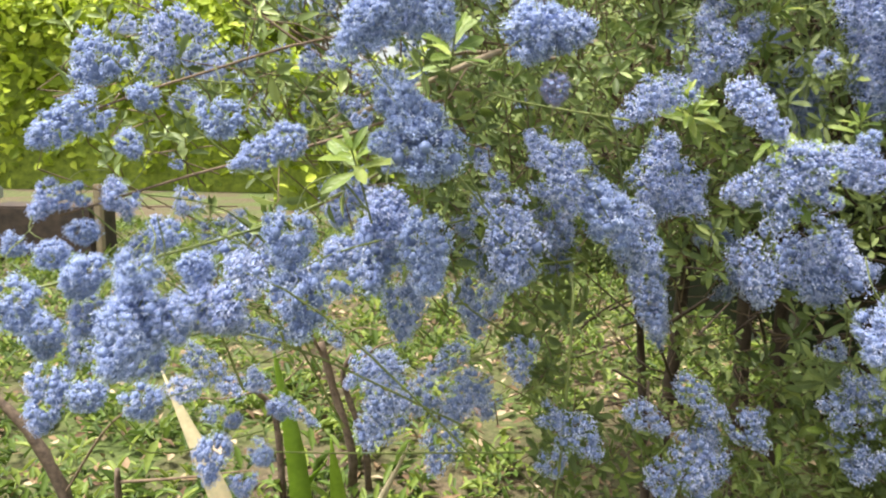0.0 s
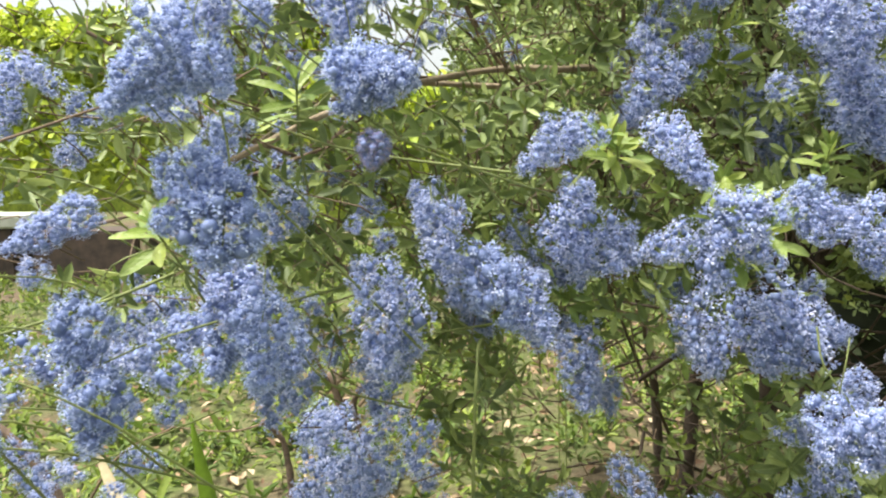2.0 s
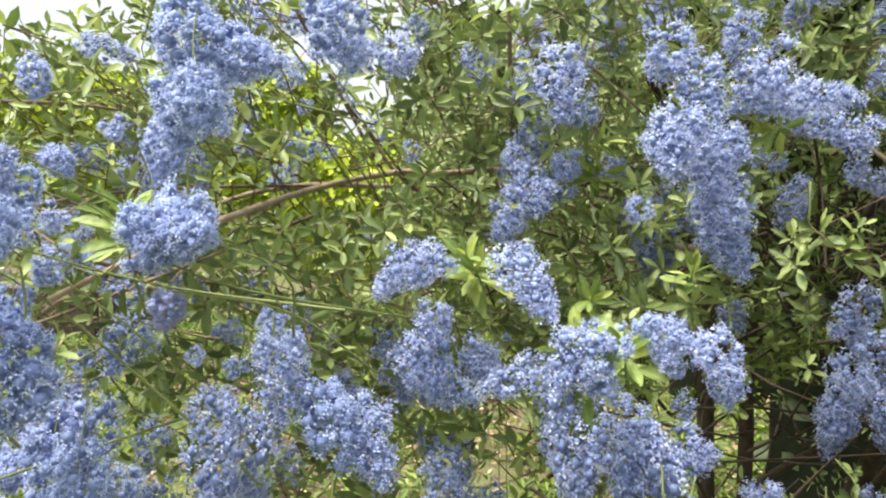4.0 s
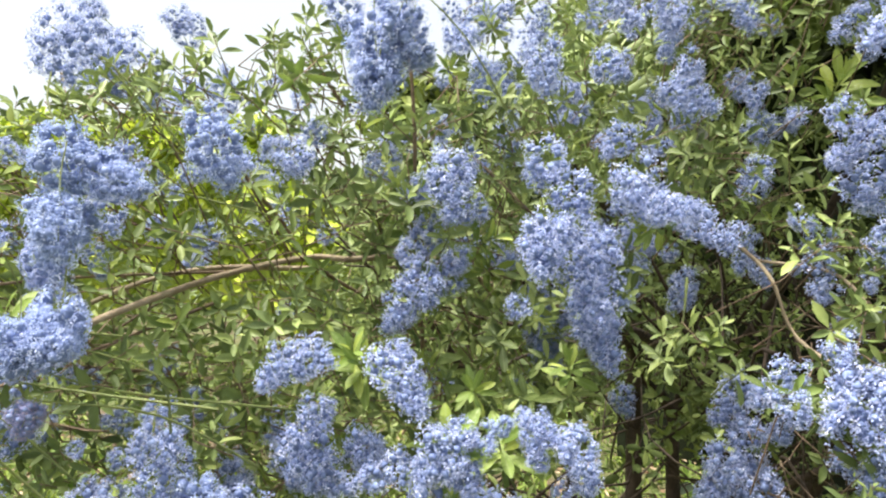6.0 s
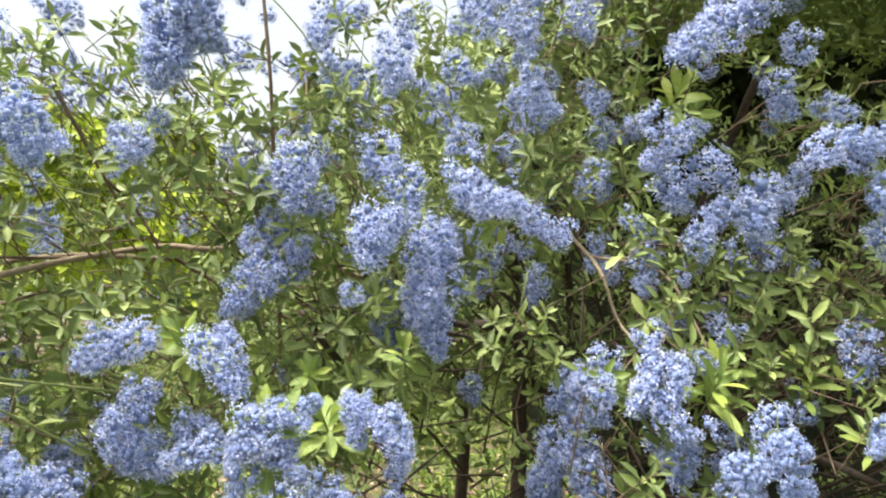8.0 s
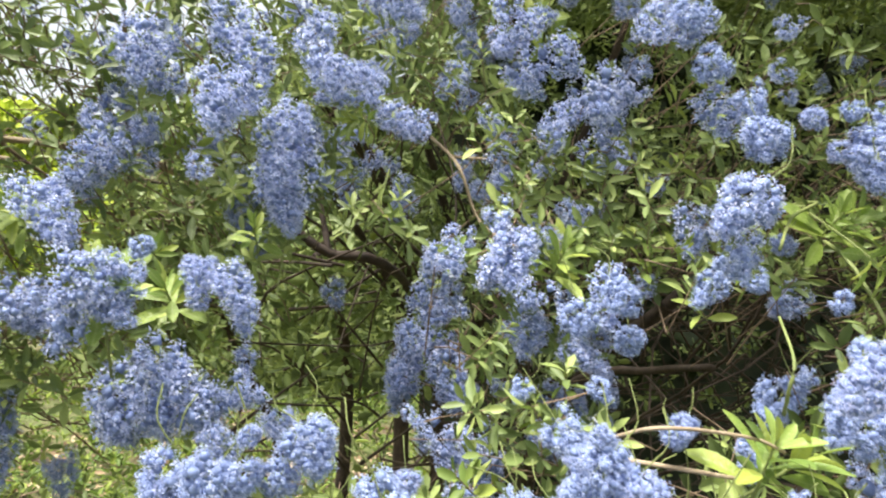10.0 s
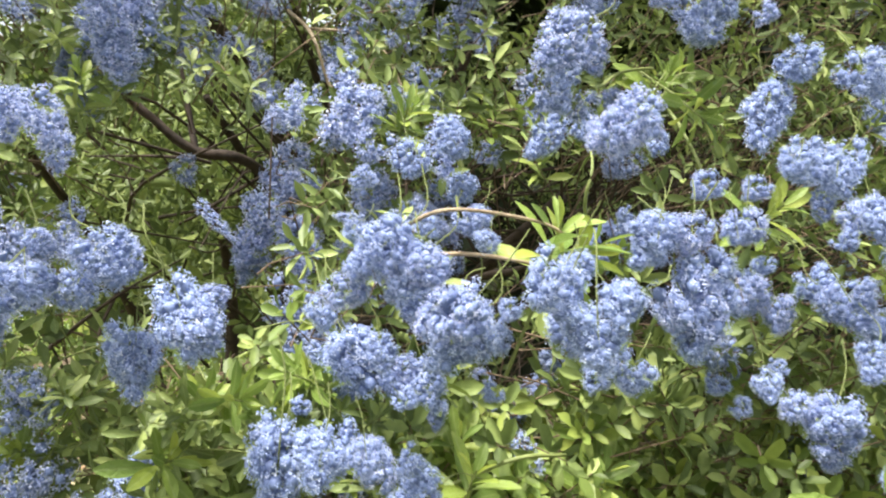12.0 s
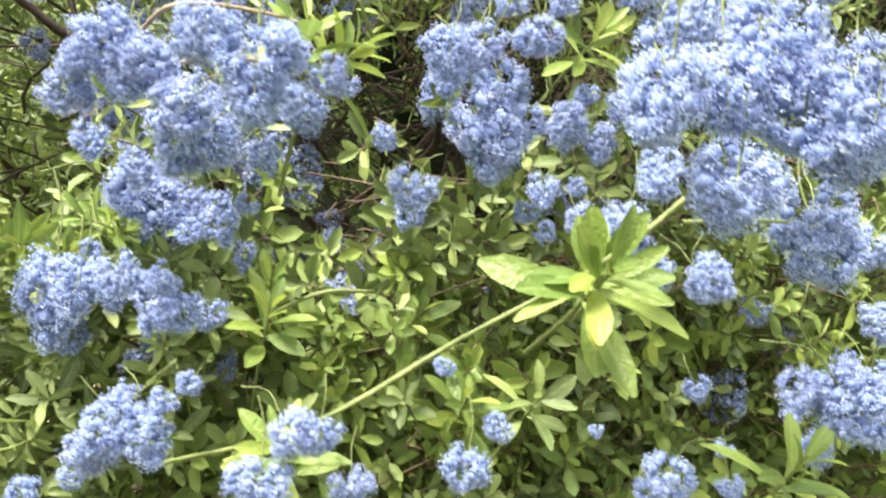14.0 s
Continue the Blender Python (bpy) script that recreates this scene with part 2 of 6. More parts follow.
def spread(template, quads, turns, places, sizes):
    """Copies of one small piece, joined: n turns (3 x 3), places and sizes."""
    v = np.einsum("nij,kj->nki", turns, template) * sizes[:, None, None] + places[:, None]
    f = quads[None] + (np.arange(len(places)) * len(template))[:, None, None]
    return v.reshape(-1, 3), f.reshape(-1, quads.shape[1])


def sprig_leaves(count, seed, open_out=1.0):
    """Turns, places and sizes of the leaves of one sprig, in units of a leaf's length; its axis is z."""
    g = np.random.default_rng(seed)
    k = np.arange(count)
    s = k / max(1, count - 1)
    turn = 2.4 * k + g.uniform(-0.35, 0.35, count)
    lift = np.radians(8 + 62 * s**1.3) / open_out + g.uniform(-0.2, 0.2, count)
    out = np.stack([np.cos(turn), np.sin(turn), 0 * turn], -1)
    x = out * np.cos(lift)[:, None] + np.array([0, 0, 1.0]) * np.sin(lift)[:, None]
    z = -out * np.sin(lift)[:, None] + np.array([0, 0, 1.0]) * np.cos(lift)[:, None]
    tilt = g.uniform(-0.5, 0.5, count)[:, None]
    y = np.cross(z, x)
    y, z = y * np.cos(tilt) + z * np.sin(tilt), z * np.cos(tilt) - y * np.sin(tilt)
    place = np.stack([0 * s, 0 * s, -0.75 + 0.8 * s], -1) + 0.03 * out
    size = (1.0 - 0.45 * s**2) * g.uniform(0.75, 1.1, count)
    return np.stack([x, y, z], -1), place, size


# ---- the setting ----
def ground_sheet():
    n = 60
    a = np.sign(np.linspace(-1, 1, n)) * np.abs(np.linspace(-1, 1, n)) ** 3.2
    x, y = np.meshgrid(400 * a, 400 * a + 3, indexing="ij")
    z = np.array([[0.05 * noise.noise((p * 0.6, q * 0.6, 0)) for p, q in zip(r, s)] for r, s in zip(x, y)])
    i, j = np.meshgrid(np.arange(n - 1), np.arange(n - 1), indexing="ij")
    f = np.stack([i * n + j, (i + 1) * n + j, (i + 1) * n + j + 1, i * n + j + 1], -1).reshape(-1, 4)
    ob = part("ground", mesh_of("ground", np.stack([x, y, z], -1).reshape(-1, 3), f, [GROUND]))
    return tagged(ob, "bare brown soil with dry litter and green patches", "ground", kind="structure")


ground_sheet()


def scatter_herbs():
    """Low leafy weeds and grass on the soil behind the shrub."""
    leaf, quads = small_leaf_arrays(0.30, 0.05, 0.3)
    turns, places, sizes = [], [], []
    while len(places) < 56000:
        x, y = rng.uniform(-5.5, 3.0), 1.1 + 8.5 * rng.random() ** 1.45
        if noise.noise((x * 2.2, y * 2.2, 4.0)) < rng.uniform(-0.48, 0.02):
            continue
        if 0.25 < x < 2.4 and y < 3.0 and rng.random() < 0.85:
            continue
        count = rng.integers(5, 11)
        tall = rng.uniform(0.03, 0.07) * (1.5 if rng.random() < 0.2 else 1)
        for k in range(count):
            a, lift = rng.uniform(0, 2 * np.pi), rng.uniform(0.3, 1.35)
            ax = np.array([np.cos(a) * np.cos(lift), np.sin(a) * np.cos(lift), np.sin(lift)])
            up = np.array([-np.cos(a) * np.sin(lift), -np.sin(a) * np.sin(lift), np.cos(lift)])
            turns.append(np.stack([ax, np.cross(up, ax), up], -1))
            places.append((x + rng.normal(0, 0.03), y + rng.normal(0, 0.03), rng.uniform(0.0, 0.10)))
            sizes.append(tall * rng.uniform(0.6, 1.3))
    v, f = spread(leaf, quads, np.array(turns), np.array(places), np.array(sizes))
    return part("weed_cover", mesh_of("weed_cover", v, f, [HERB]))


tagged(scatter_herbs(), "low bright green weeds and grass growing on the soil", "weeds", kind="stuff")


def scatter_litter():
    leaf, quads = leaf_arrays(2, 0.45, 0.1, 0.1)
    n = 5000
    z = np.stack([rng.normal(0, 0.35, n), rng.normal(0, 0.35, n), np.ones(n)], -1)
    turn = frames_along(z)
    a = rng.uniform(0, 2 * np.pi, n)
    spin = np.zeros((n, 3, 3))
    spin[:, 0, 0], spin[:, 0, 1], spin[:, 1, 0], spin[:, 1, 1], spin[:, 2, 2] = np.cos(a), -np.sin(a), np.sin(a), np.cos(a), 1
    places = np.stack([rng.uniform(-3, 3, n), 1.0 + 4.5 * rng.random(n) ** 1.4, rng.uniform(0.015, 0.06, n)], -1)
    v, f = spread(leaf, quads, turn @ spin, places, rng.uniform(0.03, 0.08, n))
    return part("leaf_litter", mesh_of("leaf_litter", v, f, [LITTER]))


def leafy_weed():
    """One upright weed: a stem with leaves in turn up it."""
    base = new("leafy_weed")
    tube("stem", [(0, 0, -0.01), (0.01, 0, 0.09), (0, 0.015, 0.20)], 0.003, 0.0015, STALK, base, sides=6)
    blade = mesh_of("leaf", *leaf_arrays(4, 0.30, 0.05, 0.35), [HERB])
    for k in range(15):
        a, lift = 2.4 * k, 0.25 + 0.06 * k
        size = 0.085 - 0.003 * k
        part("leaf", blade, base, m=pose(0, 0, 0.02 + 0.0125 * k, 0, -math.degrees(lift), math.degrees(a)) @ Matrix.Scale(size, 4))
    return tagged(base, "bright green leafy weed growing from the soil", "weed", group="leafy weeds on the soil")


first = leafy_weed()
first.matrix_basis = pose(-0.62, 1.75, 0.0)
for k in range(26):
    x, y = rng.uniform(-1.7, 0.25), rng.uniform(1.35, 3.3)
    copy_thing(first, pose(x, y, 0.0, rng.uniform(-8, 8), rng.uniform(-8, 8), rng.uniform(0, 360)) @ Matrix.Scale(rng.uniform(0.5, 0.95), 4))

tagged(scatter_litter(), "dry tan fallen leaves strewn over the soil", "leaf litter", kind="stuff")


def hedge(name, x0, x1, y, depth, height, count, size, leaf_mat, core_mat, label, seed):
    """A clipped row of shrubs: an uneven body and a coat of leaves."""
    g = np.random.default_rng(seed)
    base = new(name)
    base.location = ((x0 + x1) / 2, y, 0)
    nx, nz = 40, 16
    s, t = np.meshgrid(np.linspace(x0, x1, nx), np.linspace(0, np.pi, nz), indexing="ij")

    def surface(sx, ang):
        bump = np.array([0.16 * noise.fractal((p * 0.9 + seed, q * 2.0, seed), 1.0, 2.0, 3) for p, q in zip(sx.ravel(), ang.ravel())]).reshape(sx.shape)
        py = y - depth / 2 * np.sign(np.cos(ang)) * np.abs(np.cos(ang)) ** 0.4 * (1 + bump)
        pz = height * np.abs(np.sin(ang)) ** 0.45 * (1 + 0.7 * bump)
        return np.stack([sx, py, pz], -1)

    v = surface(s, t) - np.array(base.location)
    i, j = np.meshgrid(np.arange(nx - 1), np.arange(nz - 1), indexing="ij")
    f = np.stack([i * nz + j, (i + 1) * nz + j, (i + 1) * nz + j + 1, i * nz + j + 1], -1).reshape(-1, 4)
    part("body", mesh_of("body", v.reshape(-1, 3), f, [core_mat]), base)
    leaf, quads = small_leaf_arrays(0.6, 0.1, 0.2)
    p = surface(g.uniform(x0, x1, count), g.uniform(0.0, 0.62 * np.pi, count)) - np.array(base.location)
    p += g.normal(0, 0.09, p.shape) * [1, 1.2, 1]
    n = g.normal(0, 0.7, p.shape) + [0, -0.7, 0.6]
    a = g.uniform(0, 2 * np.pi, count)
    spin = np.zeros((count, 3, 3))
    spin[:, 0, 0], spin[:, 0, 1], spin[:, 1, 0], spin[:, 1, 1], spin[:, 2, 2] = np.cos(a), -np.sin(a), np.sin(a), np.cos(a), 1
    v, f = spread(leaf, quads, frames_along(n) @ spin, p, 1.25 * size * g.uniform(0.6, 1.4, count))
    part("leaves", mesh_of("leaves", v, f, [leaf_mat]), base, kind="stuff")
    return tagged(base, label, "hedge")


hedge("garden_hedge", -22, -3.5, 17, 3.0, 4.2, 20000, 0.185, HEDGE, HEDGE_CORE, "tall bright yellow-green leafy hedge across the garden", 3)
hedge("garden_hedge", -3.0, 14, 13, 2.5, 2.3, 14000, 0.15, HEDGE, HEDGE_CORE, "lower green leafy hedge behind the flowering shrub", 5)
# greenery behind; its dulled colour also gives the shrub's inner shade
hedge("garden_hedge", -0.2, 6.0, 7.4, 1.6, 3.0, 12000, 0.10, MID_LEAF, MID_CORE, "green leafy hedge behind the shrub, colour dulled for inner shade", 12)
# added near-black hedge, stands in for the shrub's own inner shade
hedge("dark_hedge", 1.45, 9.0, 3.9, 1.6, 3.4, 20000, 0.11, SHADE_LEAF, SHADE_CORE, "near-black leafy hedge added for the shrub's shaded inside", 9)


def box_mesh(name, size, centre, material, bevel=0.02):
    bm = bmesh.new()
    bmesh.ops.create_cube(bm, size=1.0)
    bmesh.ops.scale(bm, vec=size, verts=bm.verts)
    bmesh.ops.translate(bm, vec=centre, verts=bm.verts)
    bmesh.ops.bevel(bm, geom=bm.edges[:], offset=bevel, segments=2, affect="EDGES")
    me = bpy.data.meshes.new(name)
    bm.to_mesh(me)
    bm.free()
    me.materials.append(material)
    return me


def stone_bench():
    base = new("stone_bench")
    base.location = (-5.75, 7.0, 0)
    part("seat", box_mesh("seat", (2.3, 0.5, 0.13), (0, 0, 0.62), STONE), base)
    for dx in (-0.85, 0.85):
        part("leg", box_mesh("leg", (0.22, 0.42, 0.56), (dx, 0.02, 0.275), TIMBER), base)
    # dark board added for the shade in the recess under the seat
    part("back_board", box_mesh("back_board", (2.2, 0.06, 0.5), (0, 0.22, 0.27), TIMBER), base)
    return tagged(base, "pale stone garden bench, a dark board for the shade underneath", "bench")


stone_bench()


def planter_box():
    base = new("planter_box")
    base.location = (-3.98, 6.95, 0)
    part("box", box_mesh("box", (1.1, 0.5, 0.53), (0, 0, 0.265), TIMBER), base)
    part("post", box_mesh("post", (0.07, 0.07, 0.75), (0.60, -0.2, 0.375), TAN_BARK, 0.01), base)
    return tagged(base, "dark brown wooden planter box with a pale post", "planter")


planter_box()


def pruned_shrub(x, y, stems, label):
    base = new("pruned_shrub")
    base.location = (x, y, 0)
    for r0, r1, *points in stems:
        tube("stem", points, 0.68 * r0, 0.62 * r1, OLD_WOOD if r0 > 0.009 else TWIG, base, sides=8, uneven=0.25)
    return tagged(base, label, "shrub", group="pruned shrubs on the soil")


pruned_shrub(-0.36, 2.27, [
    (0.026, 0.018, (0.05, 0.05, -0.02), (0.06, 0.0, 0.18), (0.0, 0.0, 0.40), (-0.04, 0.0, 0.56)),
    (0.020, 0.013, (0.11, 0.06, -0.02), (0.10, 0.02, 0.2), (0.03, 0.02, 0.42), (0.06, 0.0, 0.52)),
    (0.008, 0.003, (-0.03, 0.0, 0.5), (-0.08, -0.05, 0.66), (-0.05, -0.1, 0.82)),
    (0.008, 0.003, (0.05, 0.0, 0.45), (0.14, -0.03, 0.55), (0.24, -0.08, 0.60)),
    (0.006, 0.002, (-0.02, 0.0, 0.52), (0.08, -0.05, 0.62), (0.18, -0.1, 0.63)),
], "pruned shrub with twisted dark brown stems on the soil")
pruned_shrub(-0.56, 2.25, [
    (0.020, 0.014, (0.03, 0.0, -0.02), (0.02, 0.0, 0.2), (0.0, 0.0, 0.34), (-0.06, -0.02, 0.41)),
    (0.007, 0.003, (-0.05, -0.02, 0.40), (0.05, -0.03, 0.44), (0.14, -0.06, 0.54)),
    (0.006, 0.002, (-0.05, -0.02, 0.40), (-0.18, -0.04, 0.38), (-0.42, -0.08, 0.42)),
], "cut back shrub stub with thin twigs on the soil")
pruned_shrub(-1.15, 2.0, [
    (0.030, 0.020, (0.06, 0.0, -0.02), (0.0, 0.0, 0.2), (-0.1, 0.0, 0.38), (-0.24, 0.0, 0.52)),
    (0.018, 0.014, (0.22, -0.05, -0.02), (0.21, -0.05, 0.12), (0.21, -0.05, 0.26)),
    (0.008, 0.004, (0.22, -0.05, 0.22), (0.40, -0.1, 0.26), (0.62, -0.12, 0.30)),
    (0.014, 0.006, (-0.3, -0.1, 0.16), (0.0, -0.12, 0.10), (0.3, -0.14, 0.02)),
    (0.007, 0.003, (0.02, 0.0, 0.15), (0.2, -0.04, 0.4), (0.38, -0.05, 0.5)),
], "leaning dark stem and sawn-off branches on the soil")


def strap_leaf(parent, points, width, material, label, seed):
    """A long blade: wide below, drawn out to a point, with a folded middle."""
    line = smooth_line(points, 6)
    n = len(line)
    g = np.random.default_rng(seed)
    turn = g.uniform(-0.4, 0.4)
    verts = []
    for k, p in enumerate(line):
        s = k / (n - 1)
        w = 0.5 * width * min(1.0, 0.55 + 1.2 * s) * max(0.02, 1 - s**3.5)
        side = Vector((math.cos(turn + 0.5 * s), math.sin(turn + 0.5 * s), 0))
        verts += [tuple(p - side * w), tuple(p + Vector((0, 0.18 * w, 0))), tuple(p + side * w)]
    quads = []
    for k in range(n - 1):
        a = 3 * k
        quads += [(a, a + 1, a + 4, a + 3), (a + 1, a + 2, a + 5, a + 4)]
    ob = part("blade", mesh_of("blade", np.array(verts), np.array(quads), [material]), parent, label)
    thick = ob.modifiers.new("thickness", "SOLIDIFY")
    thick.thickness = 0.0012
    return ob


def strap_plant():
    base = new("strap_leaf_plant")
    base.location = (-0.16, 0.86, 0)
    strap_leaf(base, [(0.06, 0.02, 0), (0.02, 0.0, 0.4), (-0.09, 0.0, 0.74), (-0.19, 0.05, 0.92)], 0.040, STRAW, "dry straw-coloured blade", 1)
    strap_leaf(base, [(0.02, 0.0, 0), (0.03, -0.02, 0.4), (0.015, -0.05, 0.8), (-0.02, -0.03, 0.98)], 0.034, STRAP, "fresh green blade", 2)
    strap_leaf(base, [(0.05, 0.02, 0), (0.07, 0.0, 0.4), (0.06, -0.02, 0.72), (0.05, -0.04, 0.87)], 0.034, STRAP, "fresh green blade", 3)
    strap_leaf(base, [(0.05, -0.02, 0), (0.06, -0.04, 0.4), (0.08, -0.05, 0.7), (0.14, 0.05, 0.825)], 0.036, STRAW, "dry straw-coloured blade", 4)
    strap_leaf(base, [(0.0, 0.04, 0), (-0.05, 0.06, 0.4), (-0.02, 0.08, 0.7), (0.03, 0.05, 0.80)], 0.022, STRAP, "fresh green blade", 5)
    return tagged(base, "clump of long strap leaves, some green, some dry", "plant")


strap_plant()

# ---- the flowering shrub ----
shrub = tagged(new("flowering_shrub"), "large evergreen shrub covered in powder-blue flower clusters", "shrub")
shrub.location = (0.75, 1.85, 0)
ROOT = np.array(shrub.location)


def local(*p):
    return tuple(np.array(p) - ROOT)


def floret_arrays(petals=5):
    """Hooded petals round one point; it faces along z, radius 1."""
    verts, quads = [(0, 0, -0.15)], []
    for k in range(petals):
        a = 2 * math.pi * k / petals
        for r, b, z in ((0.66, -0.42, 0.42), (1.05, 0.0, 0.22), (0.66, 0.42, 0.42)):
            verts.append((r * math.cos(a + b), r * math.sin(a + b), z))
        quads.append((0, 3 * k + 1, 3 * k + 2, 3 * k + 3))
    return np.array(verts), np.array(quads)


FLORET = floret_arrays(3)
ICO = (1 + 5**0.5) / 2
ICO_V = np.array([(-1, ICO, 0), (1, ICO, 0), (-1, -ICO, 0), (1, -ICO, 0), (0, -1, ICO), (0, 1, ICO), (0, -1, -ICO), (0, 1, -ICO), (ICO, 0, -1), (ICO, 0, 1), (-ICO, 0, -1), (-ICO, 0, 1)]) / 1.902
ICO_F = np.array([(0, 11, 5), (0, 5, 1), (0, 1, 7), (0, 7, 10), (0, 10, 11), (1, 5, 9), (5, 11, 4), (11, 10, 2), (10, 7, 6), (7, 1, 8),
                  (3, 9, 4), (3, 4, 2), (3, 2, 6), (3, 6, 8), (3, 8, 9), (4, 9, 5), (2, 4, 11), (6, 2, 10), (8, 6, 7), (9, 8, 1)])
OCTA_V = np.array([(1, 0, 0), (-1, 0, 0), (0, 1, 0), (0, -1, 0), (0, 0, 1), (0, 0, -1)]) * 1.1
OCTA_F = np.array([(0, 2, 4), (2, 1, 4), (1, 3, 4), (3, 0, 4), (2, 0, 5), (1, 2, 5), (3, 1, 5), (0, 3, 5)])


def cluster_mesh(aspect, seed, petals, dense=True, many=44, floret=0.047):
    """A dense thyrse of width 1 and length aspect along z: round umbels on a stalk, each set with florets."""
    g = np.random.default_rng(seed)
    count = int(12 + 24 * aspect) if dense else int(5 + 11 * aspect)
    radius = 0.155 if dense else 0.19
    centres = []
    for k in range(count):
        s = (k + 0.5) / count
        wide = 0.5 * math.sqrt(max(0.03, 1 - ((s - 0.40) / 0.62) ** 2)) * (1.10 - 0.26 * s)
        wide *= 1 + 0.17 * math.sin(5.0 * s * aspect + seed)
        a = 2.39996 * k + g.normal(0, 0.25)
        r = max(0.0, wide - radius * 0.7) * g.uniform(0.82, 1.14)
        centres.append((r * math.cos(a), r * math.sin(a), aspect * (0.06 + 0.88 * s) + g.normal(0, 0.055)))
    centres = np.array(centres)
    size = radius * g.uniform(0.78, 1.22, count)
    many, floret = (many, floret) if dense else (20, 0.090)
    k = np.arange(many)
    z = 1 - 2 * (k + 0.5) / many
    ball = np.stack([np.sqrt(1 - z * z) * np.cos(2.39996 * k), np.sqrt(1 - z * z) * np.sin(2.39996 * k), z], -1)
    axis = np.stack([0 * centres[:, 0], 0 * centres[:, 0], np.clip(centres[:, 2], 0.35 * aspect, 0.62 * aspect)], -1)
    outward = centres - axis
    outward /= np.linalg.norm(outward, axis=1)[:, None] + 1e-6
    places, ways, scale = [], [], []
    for c, r, o in zip(centres, size, outward):
        d = ball + g.normal(0, 0.15, ball.shape)
        d /= np.linalg.norm(d, axis=1)[:, None]
        d = d[d @ o > -0.05]
        off = g.uniform(0.76, 1.22, (len(d), 1))
        loose = g.random((len(d), 1)) < 0.05  # a few florets on longer stalks break the outline
        places.append(c + d * r * np.where(loose, 1.32, off))
        scale.append(np.where(loose, 0.7, 1.0)[:, 0])
        ways.append(d + g.normal(0, 0.38, d.shape))
    places, ways, scale = np.concatenate(places), np.concatenate(ways), np.concatenate(scale)
    v1, f1 = spread(*FLORET, frames_along(ways), places, floret * scale * g.uniform(0.7, 1.25, len(places)))
    # a core fills each umbel, dark as the gaps between florets
    v2, f2 = spread(*((ICO_V, ICO_F) if dense else (OCTA_V, OCTA_F)), np.tile(np.eye(3), (count, 1, 1)), centres, size * (0.68 if dense else 0.6))
    slots = np.r_[np.zeros(len(f1)), np.ones(len(f2))]
    return mesh_of("flower_head", np.concatenate([v1, v2]), [f1, f2 + len(v1)], [petals, GAP_CORE], slots, smooth=slots > 0)


def stalk_mesh(seed):
    g = np.random.default_rng(seed)
    line = smooth_line([(0, 0, 0.9), (0, 0, 0.0), (0.12 * g.normal(), 0.12 * g.normal(), -0.7), (0.3 * g.normal(), 0.3 * g.normal(), -1.3)], 3)
    v, f, _ = tube_arrays(line, 0.014, 0.018, 5)
    return mesh_of("stalk", v, f, [STALK])


STALKS = [stalk_mesh(n) for n in range(4)]


ASPECTS = (0.85, 1.3, 1.9, 2.7)
CLUSTERS = {a: [cluster_mesh(a, 11 * n + int(10 * a), PETAL) for n in range(3)] for a in ASPECTS}
FAR_CLUSTERS = {a: [cluster_mesh(a, 11 * n + int(10 * a), PETAL, True, 23, 0.062) for n in range(3)] for a in ASPECTS}
LIGHT_CLUSTERS = {a: [cluster_mesh(a, 17 * n + int(10 * a), PETAL, False) for n in range(2)] for a in ASPECTS}
FADED_HEAD = cluster_mesh(1.3, 5, FADED)
BLOOMS = []


def bloom(x, y, z, tip_x, tip_y, tip_z, width):
    """One flower cluster, from the foot of its thyrse to its tip."""
    BLOOMS.append((np.array((x, y, z)), np.array((tip_x, tip_y, tip_z)), width))


bloom(-0.008, 0.481, 1.259, 0.009, 0.467, 1.230, 0.025)
bloom(0.270, 0.635, 1.275, 0.306, 0.611, 1.233, 0.027)
bloom(0.146, 0.599, 1.189, 0.170, 0.577, 1.146, 0.038)
bloom(0.174, 0.597, 1.172, 0.194, 0.576, 1.131, 0.031)
bloom(0.223, 0.710, 1.105, 0.231, 0.680, 1.044, 0.030)
bloom(0.074, 0.604, 1.186, 0.083, 0.569, 1.112, 0.032)
bloom(-0.132, 0.390, 1.144, -0.146, 0.367, 1.101, 0.030)
bloom(-0.119, 0.386, 1.135, -0.111, 0.377, 1.118, 0.018)
bloom(-0.130, 0.440, 1.130, -0.093, 0.427, 1.114, 0.026)
bloom(0.220, 0.666, 1.234, 0.223, 0.654, 1.207, 0.025)
bloom(0.206, 0.662, 1.208, 0.208, 0.648, 1.177, 0.026)
bloom(0.211, 0.660, 1.183, 0.250, 0.644, 1.168, 0.029)
bloom(0.074, 0.494, 1.290, 0.120, 0.481, 1.298, 0.029)
bloom(0.087, 0.495, 1.311, 0.090, 0.484, 1.285, 0.026)
bloom(-0.256, 0.667, 1.326, -0.271, 0.660, 1.320, 0.016)
bloom(-0.231, 0.783, 1.314, -0.245, 0.770, 1.290, 0.036)
bloom(-0.242, 0.775, 1.269, -0.261, 0.765, 1.256, 0.027)
bloom(0.012, 0.549, 1.171, 0.016, 0.522, 1.114, 0.032)
bloom(0.322, 0.726, 1.129, 0.339, 0.698, 1.073, 0.037)
bloom(0.374, 0.725, 1.118, 0.406, 0.701, 1.079, 0.045)
bloom(0.413, 0.723, 1.113, 0.445, 0.709, 1.103, 0.029)
bloom(0.305, 0.765, 1.341, 0.272, 0.735, 1.280, 0.032)
bloom(0.339, 0.766, 1.342, 0.325, 0.763, 1.344, 0.022)
bloom(0.284, 0.708, 0.941, 0.300, 0.697, 0.922, 0.035)
bloom(0.301, 0.620, 1.197, 0.261, 0.606, 1.184, 0.023)
bloom(0.313, 0.622, 1.213, 0.342, 0.613, 1.215, 0.020)
